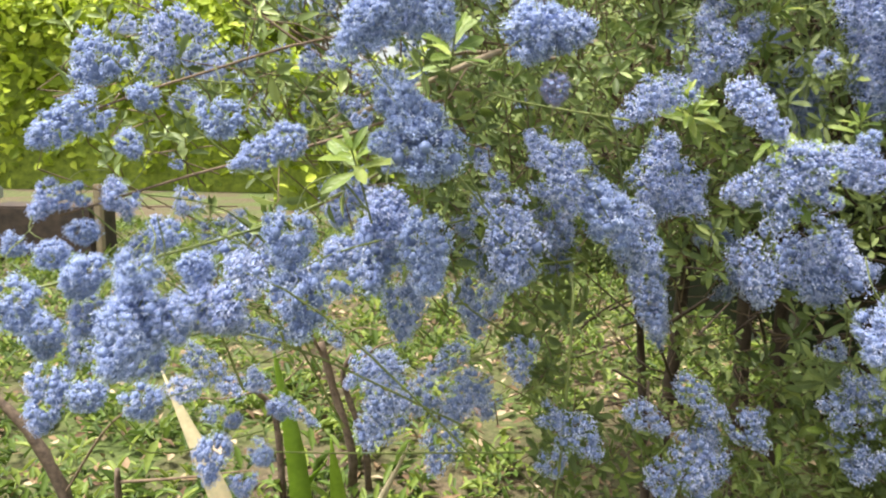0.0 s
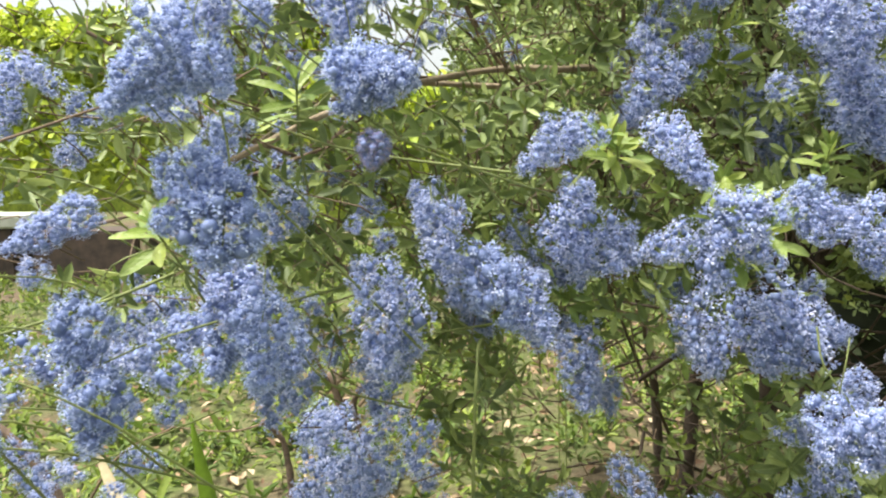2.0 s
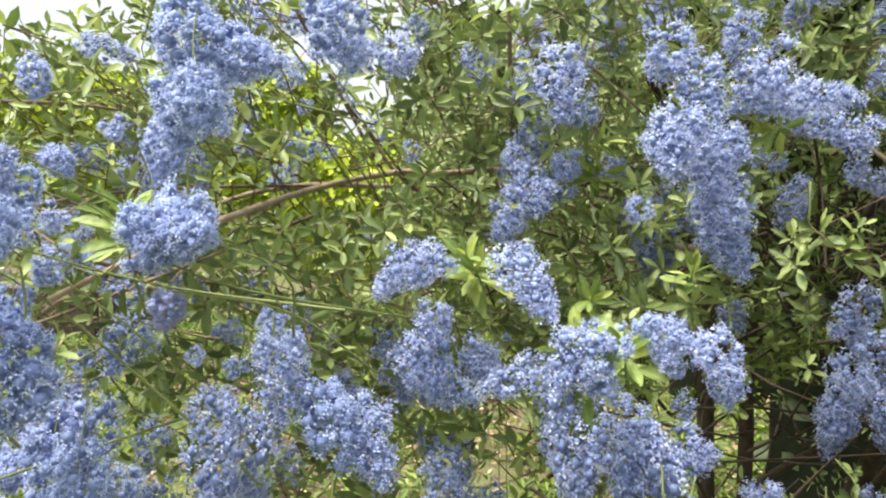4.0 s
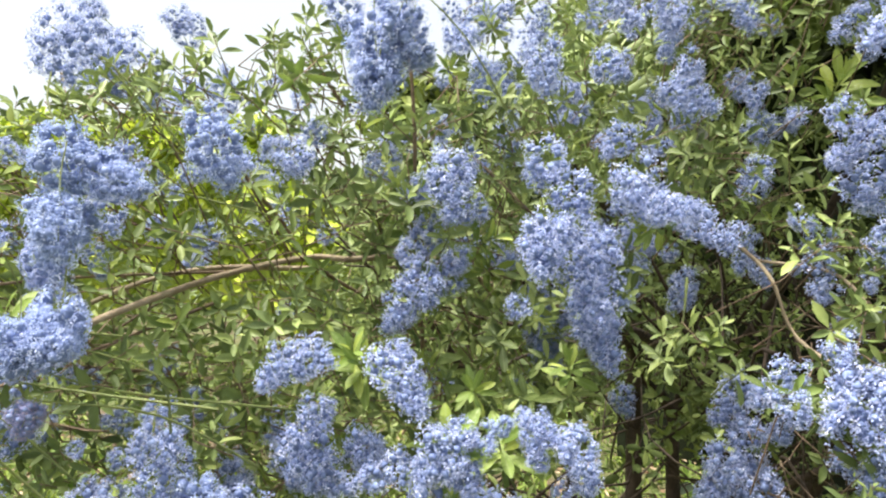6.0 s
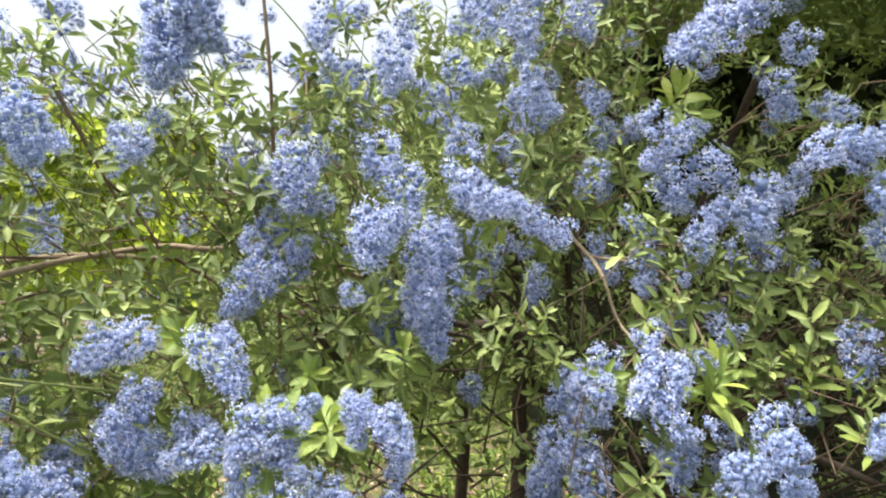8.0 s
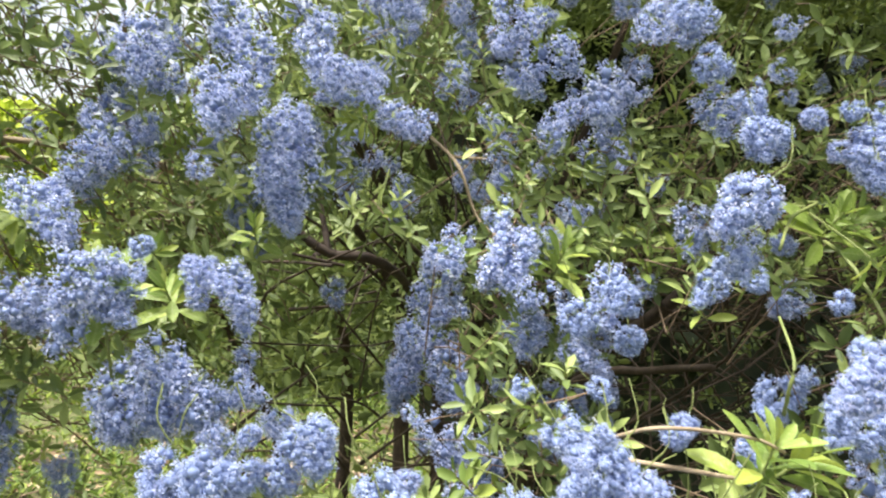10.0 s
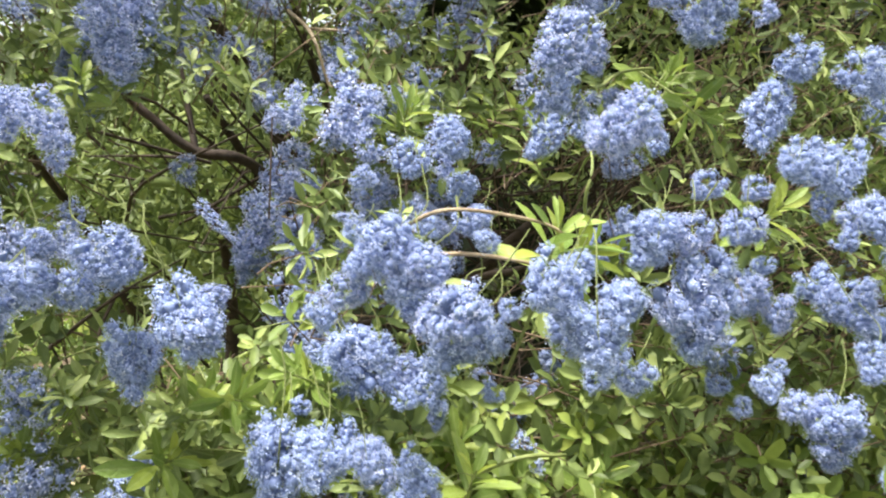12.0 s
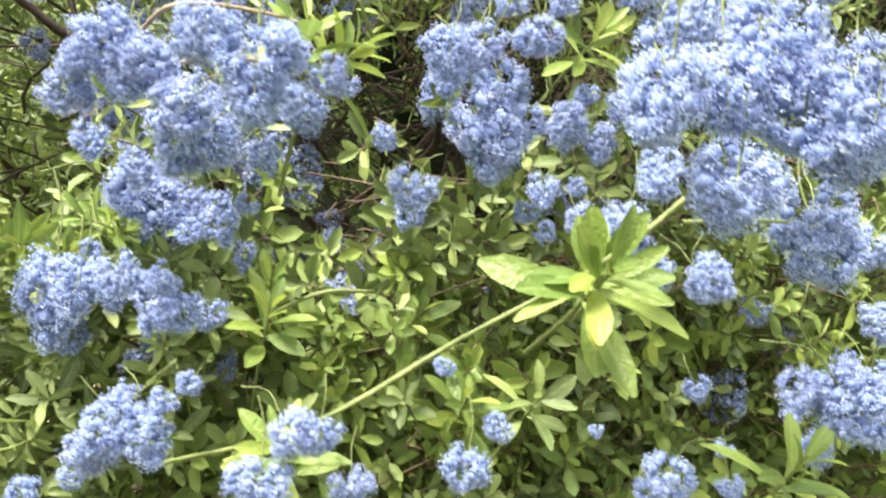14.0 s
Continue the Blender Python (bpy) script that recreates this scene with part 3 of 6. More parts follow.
bloom(0.332, 0.618, 1.192, 0.342, 0.611, 1.182, 0.021)
bloom(0.417, 0.835, 1.262, 0.441, 0.817, 1.231, 0.025)
bloom(0.395, 0.680, 1.225, 0.392, 0.665, 1.192, 0.023)
bloom(0.415, 0.674, 1.192, 0.426, 0.671, 1.205, 0.027)
bloom(0.465, 0.797, 1.366, 0.470, 0.778, 1.323, 0.044)
bloom(0.481, 0.793, 1.325, 0.464, 0.768, 1.271, 0.047)
bloom(-0.126, 0.445, 1.154, -0.122, 0.439, 1.141, 0.020)
bloom(-0.181, 0.444, 1.147, -0.203, 0.434, 1.136, 0.022)
bloom(-0.244, 0.467, 1.106, -0.232, 0.458, 1.089, 0.022)
bloom(-0.265, 0.563, 1.025, -0.256, 0.554, 1.008, 0.027)
bloom(-0.236, 0.660, 0.985, -0.205, 0.653, 0.991, 0.022)
bloom(-0.085, 0.478, 1.047, -0.085, 0.474, 1.038, 0.013)
bloom(-0.160, 0.662, 1.000, -0.149, 0.657, 0.993, 0.023)
bloom(-0.018, 0.596, 1.175, -0.030, 0.563, 1.107, 0.038)
bloom(-0.011, 0.632, 1.100, -0.010, 0.611, 1.057, 0.031)
bloom(-0.059, 0.586, 1.146, -0.055, 0.576, 1.125, 0.025)
bloom(-0.039, 0.920, 0.934, -0.080, 0.903, 0.922, 0.037)
bloom(-0.048, 0.918, 0.903, -0.080, 0.884, 0.842, 0.045)
bloom(0.064, 0.683, 0.996, 0.029, 0.660, 0.960, 0.034)
bloom(-0.021, 0.479, 1.304, -0.037, 0.468, 1.282, 0.022)
bloom(-0.035, 0.479, 1.301, -0.007, 0.472, 1.305, 0.020)
bloom(0.011, 0.481, 1.313, 0.009, 0.472, 1.293, 0.023)
bloom(-0.004, 0.478, 1.303, -0.007, 0.473, 1.292, 0.021)
bloom(-0.088, 0.650, 1.297, -0.099, 0.643, 1.287, 0.020)
bloom(0.100, 0.484, 1.268, 0.099, 0.479, 1.256, 0.016)
bloom(0.146, 0.688, 1.144, 0.122, 0.679, 1.136, 0.025)
bloom(0.043, 0.702, 1.151, 0.046, 0.695, 1.136, 0.023)
bloom(0.097, 0.618, 1.120, 0.094, 0.612, 1.106, 0.023)
bloom(-0.149, 0.731, 1.029, -0.149, 0.722, 1.010, 0.024)
bloom(-0.133, 0.582, 1.129, -0.136, 0.574, 1.114, 0.021)
bloom(-0.053, 0.608, 1.196, -0.046, 0.600, 1.180, 0.024)
bloom(0.404, 0.679, 1.377, 0.400, 0.662, 1.333, 0.035)
bloom(0.453, 0.739, 1.354, 0.443, 0.720, 1.310, 0.028)
bloom(0.441, 0.736, 1.314, 0.466, 0.710, 1.251, 0.030)
bloom(0.503, 0.804, 1.405, 0.548, 0.790, 1.397, 0.032)
bloom(0.397, 0.644, 1.207, 0.410, 0.641, 1.209, 0.013)
bloom(0.458, 0.641, 1.105, 0.456, 0.633, 1.088, 0.024)
bloom(0.071, 0.550, 1.361, 0.072, 0.537, 1.327, 0.020)
bloom(0.025, 0.470, 1.341, 0.025, 0.461, 1.320, 0.016)
bloom(-0.010, 0.466, 1.326, 0.005, 0.458, 1.306, 0.025)
bloom(0.017, 0.466, 1.312, 0.029, 0.458, 1.290, 0.019)
bloom(0.303, 0.799, 1.425, 0.309, 0.791, 1.405, 0.026)
bloom(0.310, 0.795, 1.385, 0.308, 0.787, 1.366, 0.024)
bloom(0.334, 0.768, 1.350, 0.334, 0.760, 1.332, 0.022)
bloom(0.242, 0.728, 1.181, 0.272, 0.719, 1.168, 0.026)
bloom(0.265, 0.813, 1.036, 0.269, 0.798, 1.000, 0.026)
bloom(-0.027, 0.600, 1.309, -0.031, 0.595, 1.298, 0.019)
bloom(-0.164, 0.690, 1.302, -0.166, 0.686, 1.293, 0.018)
bloom(-0.013, 0.563, 1.272, -0.018, 0.560, 1.267, 0.017)
bloom(-0.325, 0.904, 1.015, -0.294, 0.899, 1.027, 0.030)
bloom(0.163, 0.565, 1.439, 0.187, 0.550, 1.391, 0.031)
bloom(0.290, 0.489, 1.482, 0.284, 0.475, 1.427, 0.030)
bloom(0.307, 0.484, 1.461, 0.309, 0.481, 1.451, 0.017)
bloom(0.301, 0.485, 1.489, 0.292, 0.479, 1.464, 0.020)
bloom(0.415, 0.692, 1.380, 0.406, 0.681, 1.335, 0.035)
bloom(0.432, 0.688, 1.380, 0.431, 0.684, 1.364, 0.022)
bloom(0.480, 0.698, 1.424, 0.482, 0.690, 1.393, 0.031)
bloom(0.488, 0.701, 1.390, 0.538, 0.682, 1.383, 0.028)
bloom(0.486, 0.834, 1.382, 0.477, 0.819, 1.324, 0.029)
bloom(0.523, 0.927, 1.375, 0.551, 0.916, 1.374, 0.029)
bloom(0.448, 0.726, 1.326, 0.466, 0.704, 1.252, 0.032)
bloom(0.336, 0.783, 1.433, 0.322, 0.777, 1.407, 0.035)
bloom(0.347, 0.784, 1.402, 0.327, 0.778, 1.383, 0.034)
bloom(0.681, 0.687, 1.252, 0.638, 0.675, 1.214, 0.039)
bloom(0.413, 0.788, 1.547, 0.419, 0.778, 1.507, 0.033)
bloom(0.756, 0.699, 1.578, 0.669, 0.681, 1.524, 0.038)
bloom(0.766, 0.693, 1.601, 0.739, 0.685, 1.570, 0.037)
bloom(0.802, 0.691, 1.552, 0.780, 0.686, 1.534, 0.031)
bloom(0.766, 0.692, 1.516, 0.774, 0.683, 1.487, 0.027)
bloom(0.663, 0.700, 1.441, 0.658, 0.696, 1.424, 0.020)
bloom(0.743, 0.699, 1.405, 0.757, 0.687, 1.371, 0.042)
bloom(0.255, 0.696, 1.198, 0.261, 0.687, 1.170, 0.030)
bloom(0.333, 0.606, 1.220, 0.310, 0.597, 1.192, 0.035)
bloom(0.417, 0.628, 1.221, 0.430, 0.614, 1.179, 0.025)
bloom(-0.139, 1.148, 1.672, -0.165, 1.133, 1.616, 0.051)
bloom(-0.154, 1.050, 1.620, -0.130, 1.034, 1.560, 0.047)
bloom(-0.115, 1.241, 1.735, -0.100, 1.233, 1.707, 0.042)
bloom(-0.090, 1.240, 1.703, -0.091, 1.234, 1.679, 0.036)
bloom(-0.056, 1.093, 1.582, -0.024, 1.081, 1.560, 0.043)
bloom(0.177, 0.731, 1.438, 0.201, 0.722, 1.431, 0.030)
bloom(0.100, 0.507, 1.418, 0.116, 0.497, 1.384, 0.034)
bloom(0.109, 0.508, 1.381, 0.100, 0.498, 1.345, 0.034)
bloom(0.121, 0.507, 1.395, 0.154, 0.497, 1.383, 0.024)
bloom(0.041, 0.605, 1.509, 0.076, 0.595, 1.490, 0.033)
bloom(0.790, 0.503, 1.288, 0.750, 0.495, 1.253, 0.035)
bloom(0.761, 0.505, 1.238, 0.769, 0.497, 1.220, 0.023)
bloom(0.842, 0.670, 1.283, 0.831, 0.659, 1.241, 0.035)
bloom(0.787, 0.593, 1.446, 0.781, 0.589, 1.426, 0.027)
bloom(0.763, 0.598, 1.439, 0.742, 0.594, 1.421, 0.027)
bloom(0.832, 0.557, 1.343, 0.827, 0.551, 1.317, 0.035)
bloom(0.399, 0.660, 1.124, 0.362, 0.651, 1.097, 0.044)
bloom(0.333, 0.692, 1.114, 0.329, 0.681, 1.078, 0.038)
bloom(0.363, 0.664, 1.148, 0.388, 0.651, 1.132, 0.032)
bloom(0.200, 0.740, 1.152, 0.222, 0.730, 1.144, 0.029)
bloom(0.252, 0.732, 1.188, 0.257, 0.724, 1.163, 0.029)
bloom(0.607, 0.811, 1.160, 0.590, 0.799, 1.114, 0.037)
bloom(0.596, 0.812, 1.118, 0.580, 0.801, 1.077, 0.033)
bloom(0.642, 0.827, 1.139, 0.639, 0.808, 1.076, 0.035)
bloom(0.616, 0.806, 1.181, 0.627, 0.799, 1.167, 0.030)
bloom(0.677, 0.675, 1.185, 0.671, 0.664, 1.148, 0.031)
bloom(0.723, 0.711, 1.161, 0.765, 0.684, 1.121, 0.025)
bloom(0.729, 0.707, 1.108, 0.742, 0.695, 1.081, 0.024)
bloom(0.756, 0.704, 1.083, 0.774, 0.688, 1.049, 0.024)
bloom(0.696, 0.672, 1.088, 0.699, 0.661, 1.057, 0.029)
bloom(0.721, 0.668, 1.074, 0.729, 0.657, 1.047, 0.031)
bloom(0.794, 0.771, 1.413, 0.804, 0.757, 1.373, 0.035)
bloom(0.831, 0.764, 1.428, 0.813, 0.759, 1.406, 0.033)
bloom(0.568, 0.845, 1.522, 0.597, 0.829, 1.498, 0.035)
bloom(0.658, 0.867, 1.536, 0.654, 0.861, 1.511, 0.026)
bloom(0.835, 0.711, 1.500, 0.835, 0.706, 1.482, 0.027)
bloom(0.512, 0.491, 1.097, 0.524, 0.474, 1.057, 0.030)
bloom(0.470, 0.518, 1.122, 0.482, 0.505, 1.094, 0.031)
bloom(0.425, 0.517, 1.103, 0.408, 0.509, 1.067, 0.034)
bloom(0.434, 0.511, 1.100, 0.436, 0.506, 1.085, 0.024)
bloom(0.624, 0.397, 1.134, 0.594, 0.394, 1.108, 0.025)
bloom(0.636, 0.393, 1.122, 0.616, 0.390, 1.098, 0.024)
bloom(0.653, 0.371, 1.100, 0.635, 0.369, 1.081, 0.025)
bloom(0.659, 0.698, 1.042, 0.614, 0.695, 1.011, 0.037)
bloom(0.703, 0.306, 1.187, 0.674, 0.306, 1.169, 0.021)
bloom(0.809, 0.416, 1.103, 0.822, 0.399, 1.072, 0.036)
bloom(0.653, 0.291, 1.118, 0.642, 0.289, 1.104, 0.021)
bloom(0.618, 0.501, 1.064, 0.627, 0.489, 1.038, 0.033)
bloom(0.491, 0.532, 1.063, 0.485, 0.525, 1.035, 0.029)
bloom(0.666, 0.287, 1.110, 0.663, 0.278, 1.082, 0.024)
bloom(0.680, 0.279, 1.110, 0.669, 0.280, 1.104, 0.014)
bloom(0.659, 0.386, 1.088, 0.637, 0.383, 1.064, 0.031)
bloom(0.628, 0.384, 1.120, 0.631, 0.378, 1.105, 0.020)
bloom(0.612, 0.509, 1.056, 0.643, 0.481, 1.032, 0.033)
bloom(0.577, 0.489, 1.013, 0.572, 0.472, 0.967, 0.034)
bloom(0.603, 0.476, 1.010, 0.608, 0.464, 0.986, 0.026)
bloom(0.621, 0.469, 1.001, 0.635, 0.452, 0.978, 0.023)
bloom(0.856, 0.370, 1.185, 0.846, 0.368, 1.171, 0.021)
bloom(0.877, 0.362, 1.182, 0.872, 0.357, 1.161, 0.025)
bloom(0.819, 0.412, 1.094, 0.813, 0.402, 1.060, 0.029)
bloom(0.798, 0.421, 1.147, 0.790, 0.414, 1.118, 0.029)
bloom(0.845, 0.399, 1.148, 0.841, 0.395, 1.131, 0.022)
bloom(0.910, 0.385, 1.107, 0.917, 0.370, 1.080, 0.030)
bloom(0.924, 0.363, 1.158, 0.916, 0.359, 1.137, 0.028)
bloom(0.875, 0.352, 1.042, 0.860, 0.346, 1.013, 0.030)
bloom(0.933, 0.548, 1.323, 0.925, 0.544, 1.302, 0.035)
bloom(0.492, 0.533, 1.058, 0.493, 0.519, 1.024, 0.025)
bloom(0.436, 0.649, 0.949, 0.417, 0.644, 0.927, 0.035)
bloom(0.417, 0.657, 1.008, 0.420, 0.646, 0.981, 0.030)
bloom(0.691, 0.749, 1.179, 0.705, 0.731, 1.145, 0.040)
bloom(0.759, 0.179, 1.094, 0.749, 0.174, 1.074, 0.022)
bloom(0.790, 0.185, 1.067, 0.782, 0.180, 1.050, 0.025)
bloom(0.812, 0.193, 1.114, 0.803, 0.187, 1.094, 0.026)
bloom(0.795, 0.198, 1.100, 0.790, 0.190, 1.079, 0.024)
bloom(0.818, 0.187, 1.092, 0.810, 0.182, 1.073, 0.026)
bloom(0.809, 0.157, 1.084, 0.802, 0.153, 1.069, 0.021)
bloom(0.887, 0.241, 1.042, 0.886, 0.230, 1.020, 0.028)
bloom(0.866, 0.288, 1.020, 0.876, 0.275, 1.008, 0.019)
bloom(0.891, 0.234, 0.983, 0.900, 0.215, 0.958, 0.031)
bloom(0.620, 0.325, 0.973, 0.599, 0.320, 0.953, 0.018)
bloom(1.101, 0.366, 0.905, 1.091, 0.356, 0.876, 0.040)
bloom(0.987, 0.366, 1.148, 0.978, 0.361, 1.126, 0.025)
bloom(1.151, 0.525, 1.246, 1.155, 0.515, 1.227, 0.041)
bloom(1.195, 0.507, 1.242, 1.196, 0.495, 1.215, 0.036)
bloom(1.033, 0.515, 1.208, 1.030, 0.508, 1.188, 0.024)
bloom(1.189, 0.567, 1.277, 1.162, 0.568, 1.261, 0.039)
bloom(0.909, 0.471, 1.109, 0.900, 0.462, 1.080, 0.025)
bloom(0.681, 0.580, 1.195, 0.683, 0.570, 1.173, 0.026)
bloom(0.705, 0.571, 1.214, 0.717, 0.557, 1.191, 0.026)
bloom(0.663, 0.667, 1.249, 0.652, 0.657, 1.207, 0.034)
bloom(0.596, 0.670, 1.238, 0.605, 0.659, 1.218, 0.029)
bloom(0.966, 0.372, 1.066, 0.968, 0.364, 1.048, 0.026)
bloom(0.946, 0.417, 1.145, 0.961, 0.403, 1.157, 0.022)
bloom(0.517, 0.898, 1.202, 0.527, 0.884, 1.176, 0.026)
bloom(0.652, 0.697, 1.279, 0.655, 0.689, 1.258, 0.026)
bloom(0.547, 0.939, 1.350, 0.534, 0.923, 1.297, 0.034)
bloom(0.630, 0.715, 1.259, 0.591, 0.707, 1.223, 0.026)
bloom(0.427, 0.849, 1.266, 0.435, 0.834, 1.235, 0.029)
bloom(0.308, 0.793, 1.374, 0.303, 0.785, 1.350, 0.028)
bloom(0.627, 0.790, 1.138, 0.634, 0.764, 1.077, 0.035)
bloom(0.659, 0.403, 1.138, 0.658, 0.400, 1.133, 0.014)
bloom(0.593, 0.783, 1.380, 0.590, 0.774, 1.354, 0.033)
bloom(0.479, 0.859, 1.375, 0.487, 0.837, 1.322, 0.027)
bloom(0.587, 0.795, 1.107, 0.575, 0.789, 1.091, 0.029)
bloom(0.705, 0.677, 1.254, 0.698, 0.674, 1.244, 0.020)
bloom(0.390, 0.654, 1.224, 0.394, 0.642, 1.195, 0.016)
bloom(0.682, 0.329, 1.121, 0.681, 0.325, 1.113, 0.015)
bloom(0.612, 0.540, 1.047, 0.604, 0.539, 1.040, 0.016)
bloom(0.460, 0.785, 1.304, 0.467, 0.764, 1.254, 0.030)
bloom(0.715, 0.663, 1.199, 0.703, 0.660, 1.189, 0.020)
bloom(0.224, 0.675, 1.230, 0.231, 0.669, 1.217, 0.018)
bloom(0.669, 0.302, 1.100, 0.667, 0.294, 1.084, 0.023)
bloom(0.594, 0.515, 1.015, 0.592, 0.514, 1.012, 0.013)
bloom(0.523, 0.905, 1.373, 0.530, 0.899, 1.366, 0.026)
bloom(0.319, 0.917, 1.370, 0.281, 0.894, 1.342, 0.027)
bloom(0.684, 0.705, 1.249, 0.640, 0.691, 1.206, 0.036)
bloom(0.914, 0.609, 1.210, 0.880, 0.604, 1.190, 0.024)
bloom(0.813, 0.409, 1.143, 0.806, 0.402, 1.125, 0.023)
bloom(0.694, 0.805, 1.377, 0.682, 0.780, 1.308, 0.031)
bloom(0.416, 0.834, 1.315, 0.418, 0.811, 1.254, 0.032)
bloom(0.407, 0.710, 1.374, 0.401, 0.698, 1.338, 0.032)
bloom(0.285, 0.654, 1.278, 0.308, 0.630, 1.231, 0.024)
bloom(0.816, 0.548, 1.220, 0.818, 0.542, 1.210, 0.018)
bloom(0.594, 0.777, 1.156, 0.587, 0.770, 1.134, 0.028)
bloom(0.791, 0.679, 1.212, 0.795, 0.674, 1.204, 0.022)
bloom(0.842, 0.759, 1.219, 0.835, 0.756, 1.209, 0.023)
bloom(0.886, 0.597, 1.198, 0.875, 0.596, 1.192, 0.024)
bloom(0.912, 0.438, 1.092, 0.908, 0.429, 1.070, 0.023)
bloom(0.785, 0.525, 1.275, 0.771, 0.519, 1.254, 0.024)
bloom(0.832, 0.393, 1.141, 0.832, 0.391, 1.134, 0.017)
bloom(0.629, 0.541, 1.051, 0.639, 0.524, 1.029, 0.030)
bloom(0.654, 0.838, 1.449, 0.624, 0.822, 1.410, 0.027)
bloom(0.677, 0.462, 1.086, 0.654, 0.457, 1.069, 0.026)
bloom(0.399, 0.651, 1.225, 0.397, 0.644, 1.207, 0.015)
bloom(0.716, 0.667, 1.018, 0.717, 0.644, 0.979, 0.035)
bloom(0.489, 0.681, 1.389, 0.523, 0.665, 1.384, 0.024)
bloom(0.699, 0.327, 1.106, 0.704, 0.319, 1.098, 0.016)
bloom(0.704, 0.706, 1.176, 0.679, 0.698, 1.142, 0.027)
bloom(0.674, 0.392, 1.047, 0.671, 0.391, 1.044, 0.011)
bloom(0.731, 0.625, 1.084, 0.707, 0.617, 1.050, 0.039)
bloom(0.417, 0.639, 1.208, 0.413, 0.636, 1.199, 0.017)
bloom(0.428, 0.745, 1.144, 0.432, 0.735, 1.124, 0.018)
bloom(0.247, 0.710, 1.189, 0.270, 0.696, 1.164, 0.027)
bloom(0.214, 0.657, 1.217, 0.223, 0.638, 1.178, 0.029)
bloom(0.195, 0.718, 1.430, 0.196, 0.716, 1.421, 0.025)
bloom(0.829, 0.462, 1.150, 0.805, 0.453, 1.112, 0.023)
bloom(0.726, 0.614, 1.227, 0.716, 0.596, 1.177, 0.027)
bloom(0.620, 0.718, 1.074, 0.611, 0.705, 1.040, 0.037)
bloom(0.817, 0.583, 1.228, 0.786, 0.578, 1.196, 0.024)
bloom(0.832, 0.427, 1.103, 0.821, 0.413, 1.061, 0.032)
bloom(0.457, 0.761, 1.373, 0.478, 0.742, 1.348, 0.026)
bloom(0.889, 0.744, 1.288, 0.882, 0.728, 1.247, 0.031)
bloom(0.420, 0.884, 1.302, 0.406, 0.877, 1.289, 0.032)
bloom(0.425, 0.710, 1.419, 0.439, 0.695, 1.383, 0.035)
bloom(0.682, 0.553, 1.140, 0.692, 0.542, 1.128, 0.015)
bloom(0.620, 0.406, 1.128, 0.614, 0.397, 1.108, 0.024)
bloom(0.881, 0.439, 1.099, 0.890, 0.426, 1.088, 0.024)
bloom(0.773, 0.773, 1.410, 0.778, 0.764, 1.388, 0.039)
bloom(0.756, 0.719, 1.178, 0.768, 0.701, 1.150, 0.025)
bloom(0.308, 0.750, 1.329, 0.307, 0.740, 1.302, 0.029)
bloom(0.818, 0.584, 1.273, 0.821, 0.578, 1.262, 0.024)
bloom(0.211, 0.636, 1.279, 0.190, 0.619, 1.252, 0.023)
bloom(0.594, 0.804, 1.131, 0.577, 0.793, 1.095, 0.029)
bloom(0.558, 0.884, 1.411, 0.577, 0.865, 1.381, 0.026)
bloom(0.726, 0.750, 1.376, 0.725, 0.738, 1.344, 0.027)
bloom(0.430, 0.651, 1.193, 0.432, 0.638, 1.167, 0.021)
bloom(0.387, 0.667, 1.223, 0.390, 0.662, 1.213, 0.014)
bloom(0.636, 0.847, 1.166, 0.623, 0.845, 1.166, 0.022)
bloom(0.326, 0.635, 1.205, 0.308, 0.610, 1.162, 0.036)
bloom(-0.124, 0.686, 1.146, -0.124, 0.668, 1.113, 0.041)
bloom(0.389, 0.684, 1.106, 0.424, 0.671, 1.107, 0.028)
bloom(0.310, 0.784, 1.339, 0.282, 0.753, 1.283, 0.030)
bloom(0.860, 0.341, 1.040, 0.862, 0.334, 1.028, 0.019)
bloom(0.349, 0.621, 1.216, 0.358, 0.614, 1.208, 0.020)
bloom(0.122, 0.601, 1.222, 0.127, 0.577, 1.173, 0.031)
bloom(0.671, 0.411, 1.143, 0.667, 0.409, 1.136, 0.014)
bloom(0.841, 0.428, 1.172, 0.834, 0.426, 1.160, 0.020)
bloom(0.330, 0.743, 1.113, 0.341, 0.717, 1.071, 0.035)
bloom(0.685, 0.421, 1.078, 0.686, 0.414, 1.064, 0.016)
bloom(0.669, 0.516, 1.102, 0.663, 0.506, 1.074, 0.027)
bloom(0.821, 0.552, 1.284, 0.826, 0.541, 1.264, 0.023)
bloom(0.848, 0.542, 1.142, 0.850, 0.538, 1.134, 0.021)
bloom(0.812, 0.543, 1.344, 0.813, 0.531, 1.313, 0.023)
bloom(0.057, 0.642, 1.176, 0.062, 0.636, 1.166, 0.020)
bloom(0.226, 0.685, 1.275, 0.180, 0.663, 1.244, 0.028)
bloom(0.701, 0.698, 1.434, 0.723, 0.684, 1.413, 0.034)
bloom(0.682, 0.684, 1.248, 0.676, 0.681, 1.237, 0.026)
bloom(0.594, 0.442, 1.014, 0.587, 0.431, 0.989, 0.025)
bloom(0.511, 0.507, 1.083, 0.512, 0.504, 1.076, 0.014)
bloom(0.626, 0.993, 1.320, 0.607, 0.979, 1.284, 0.032)
bloom(0.567, 0.900, 1.545, 0.607, 0.879, 1.516, 0.036)
bloom(0.849, 0.818, 1.376, 0.838, 0.808, 1.339, 0.026)
bloom(0.871, 0.417, 1.169, 0.865, 0.416, 1.161, 0.017)
bloom(0.491, 0.546, 1.055, 0.493, 0.531, 1.027, 0.027)
bloom(0.750, 0.690, 0.988, 0.743, 0.670, 0.948, 0.024)
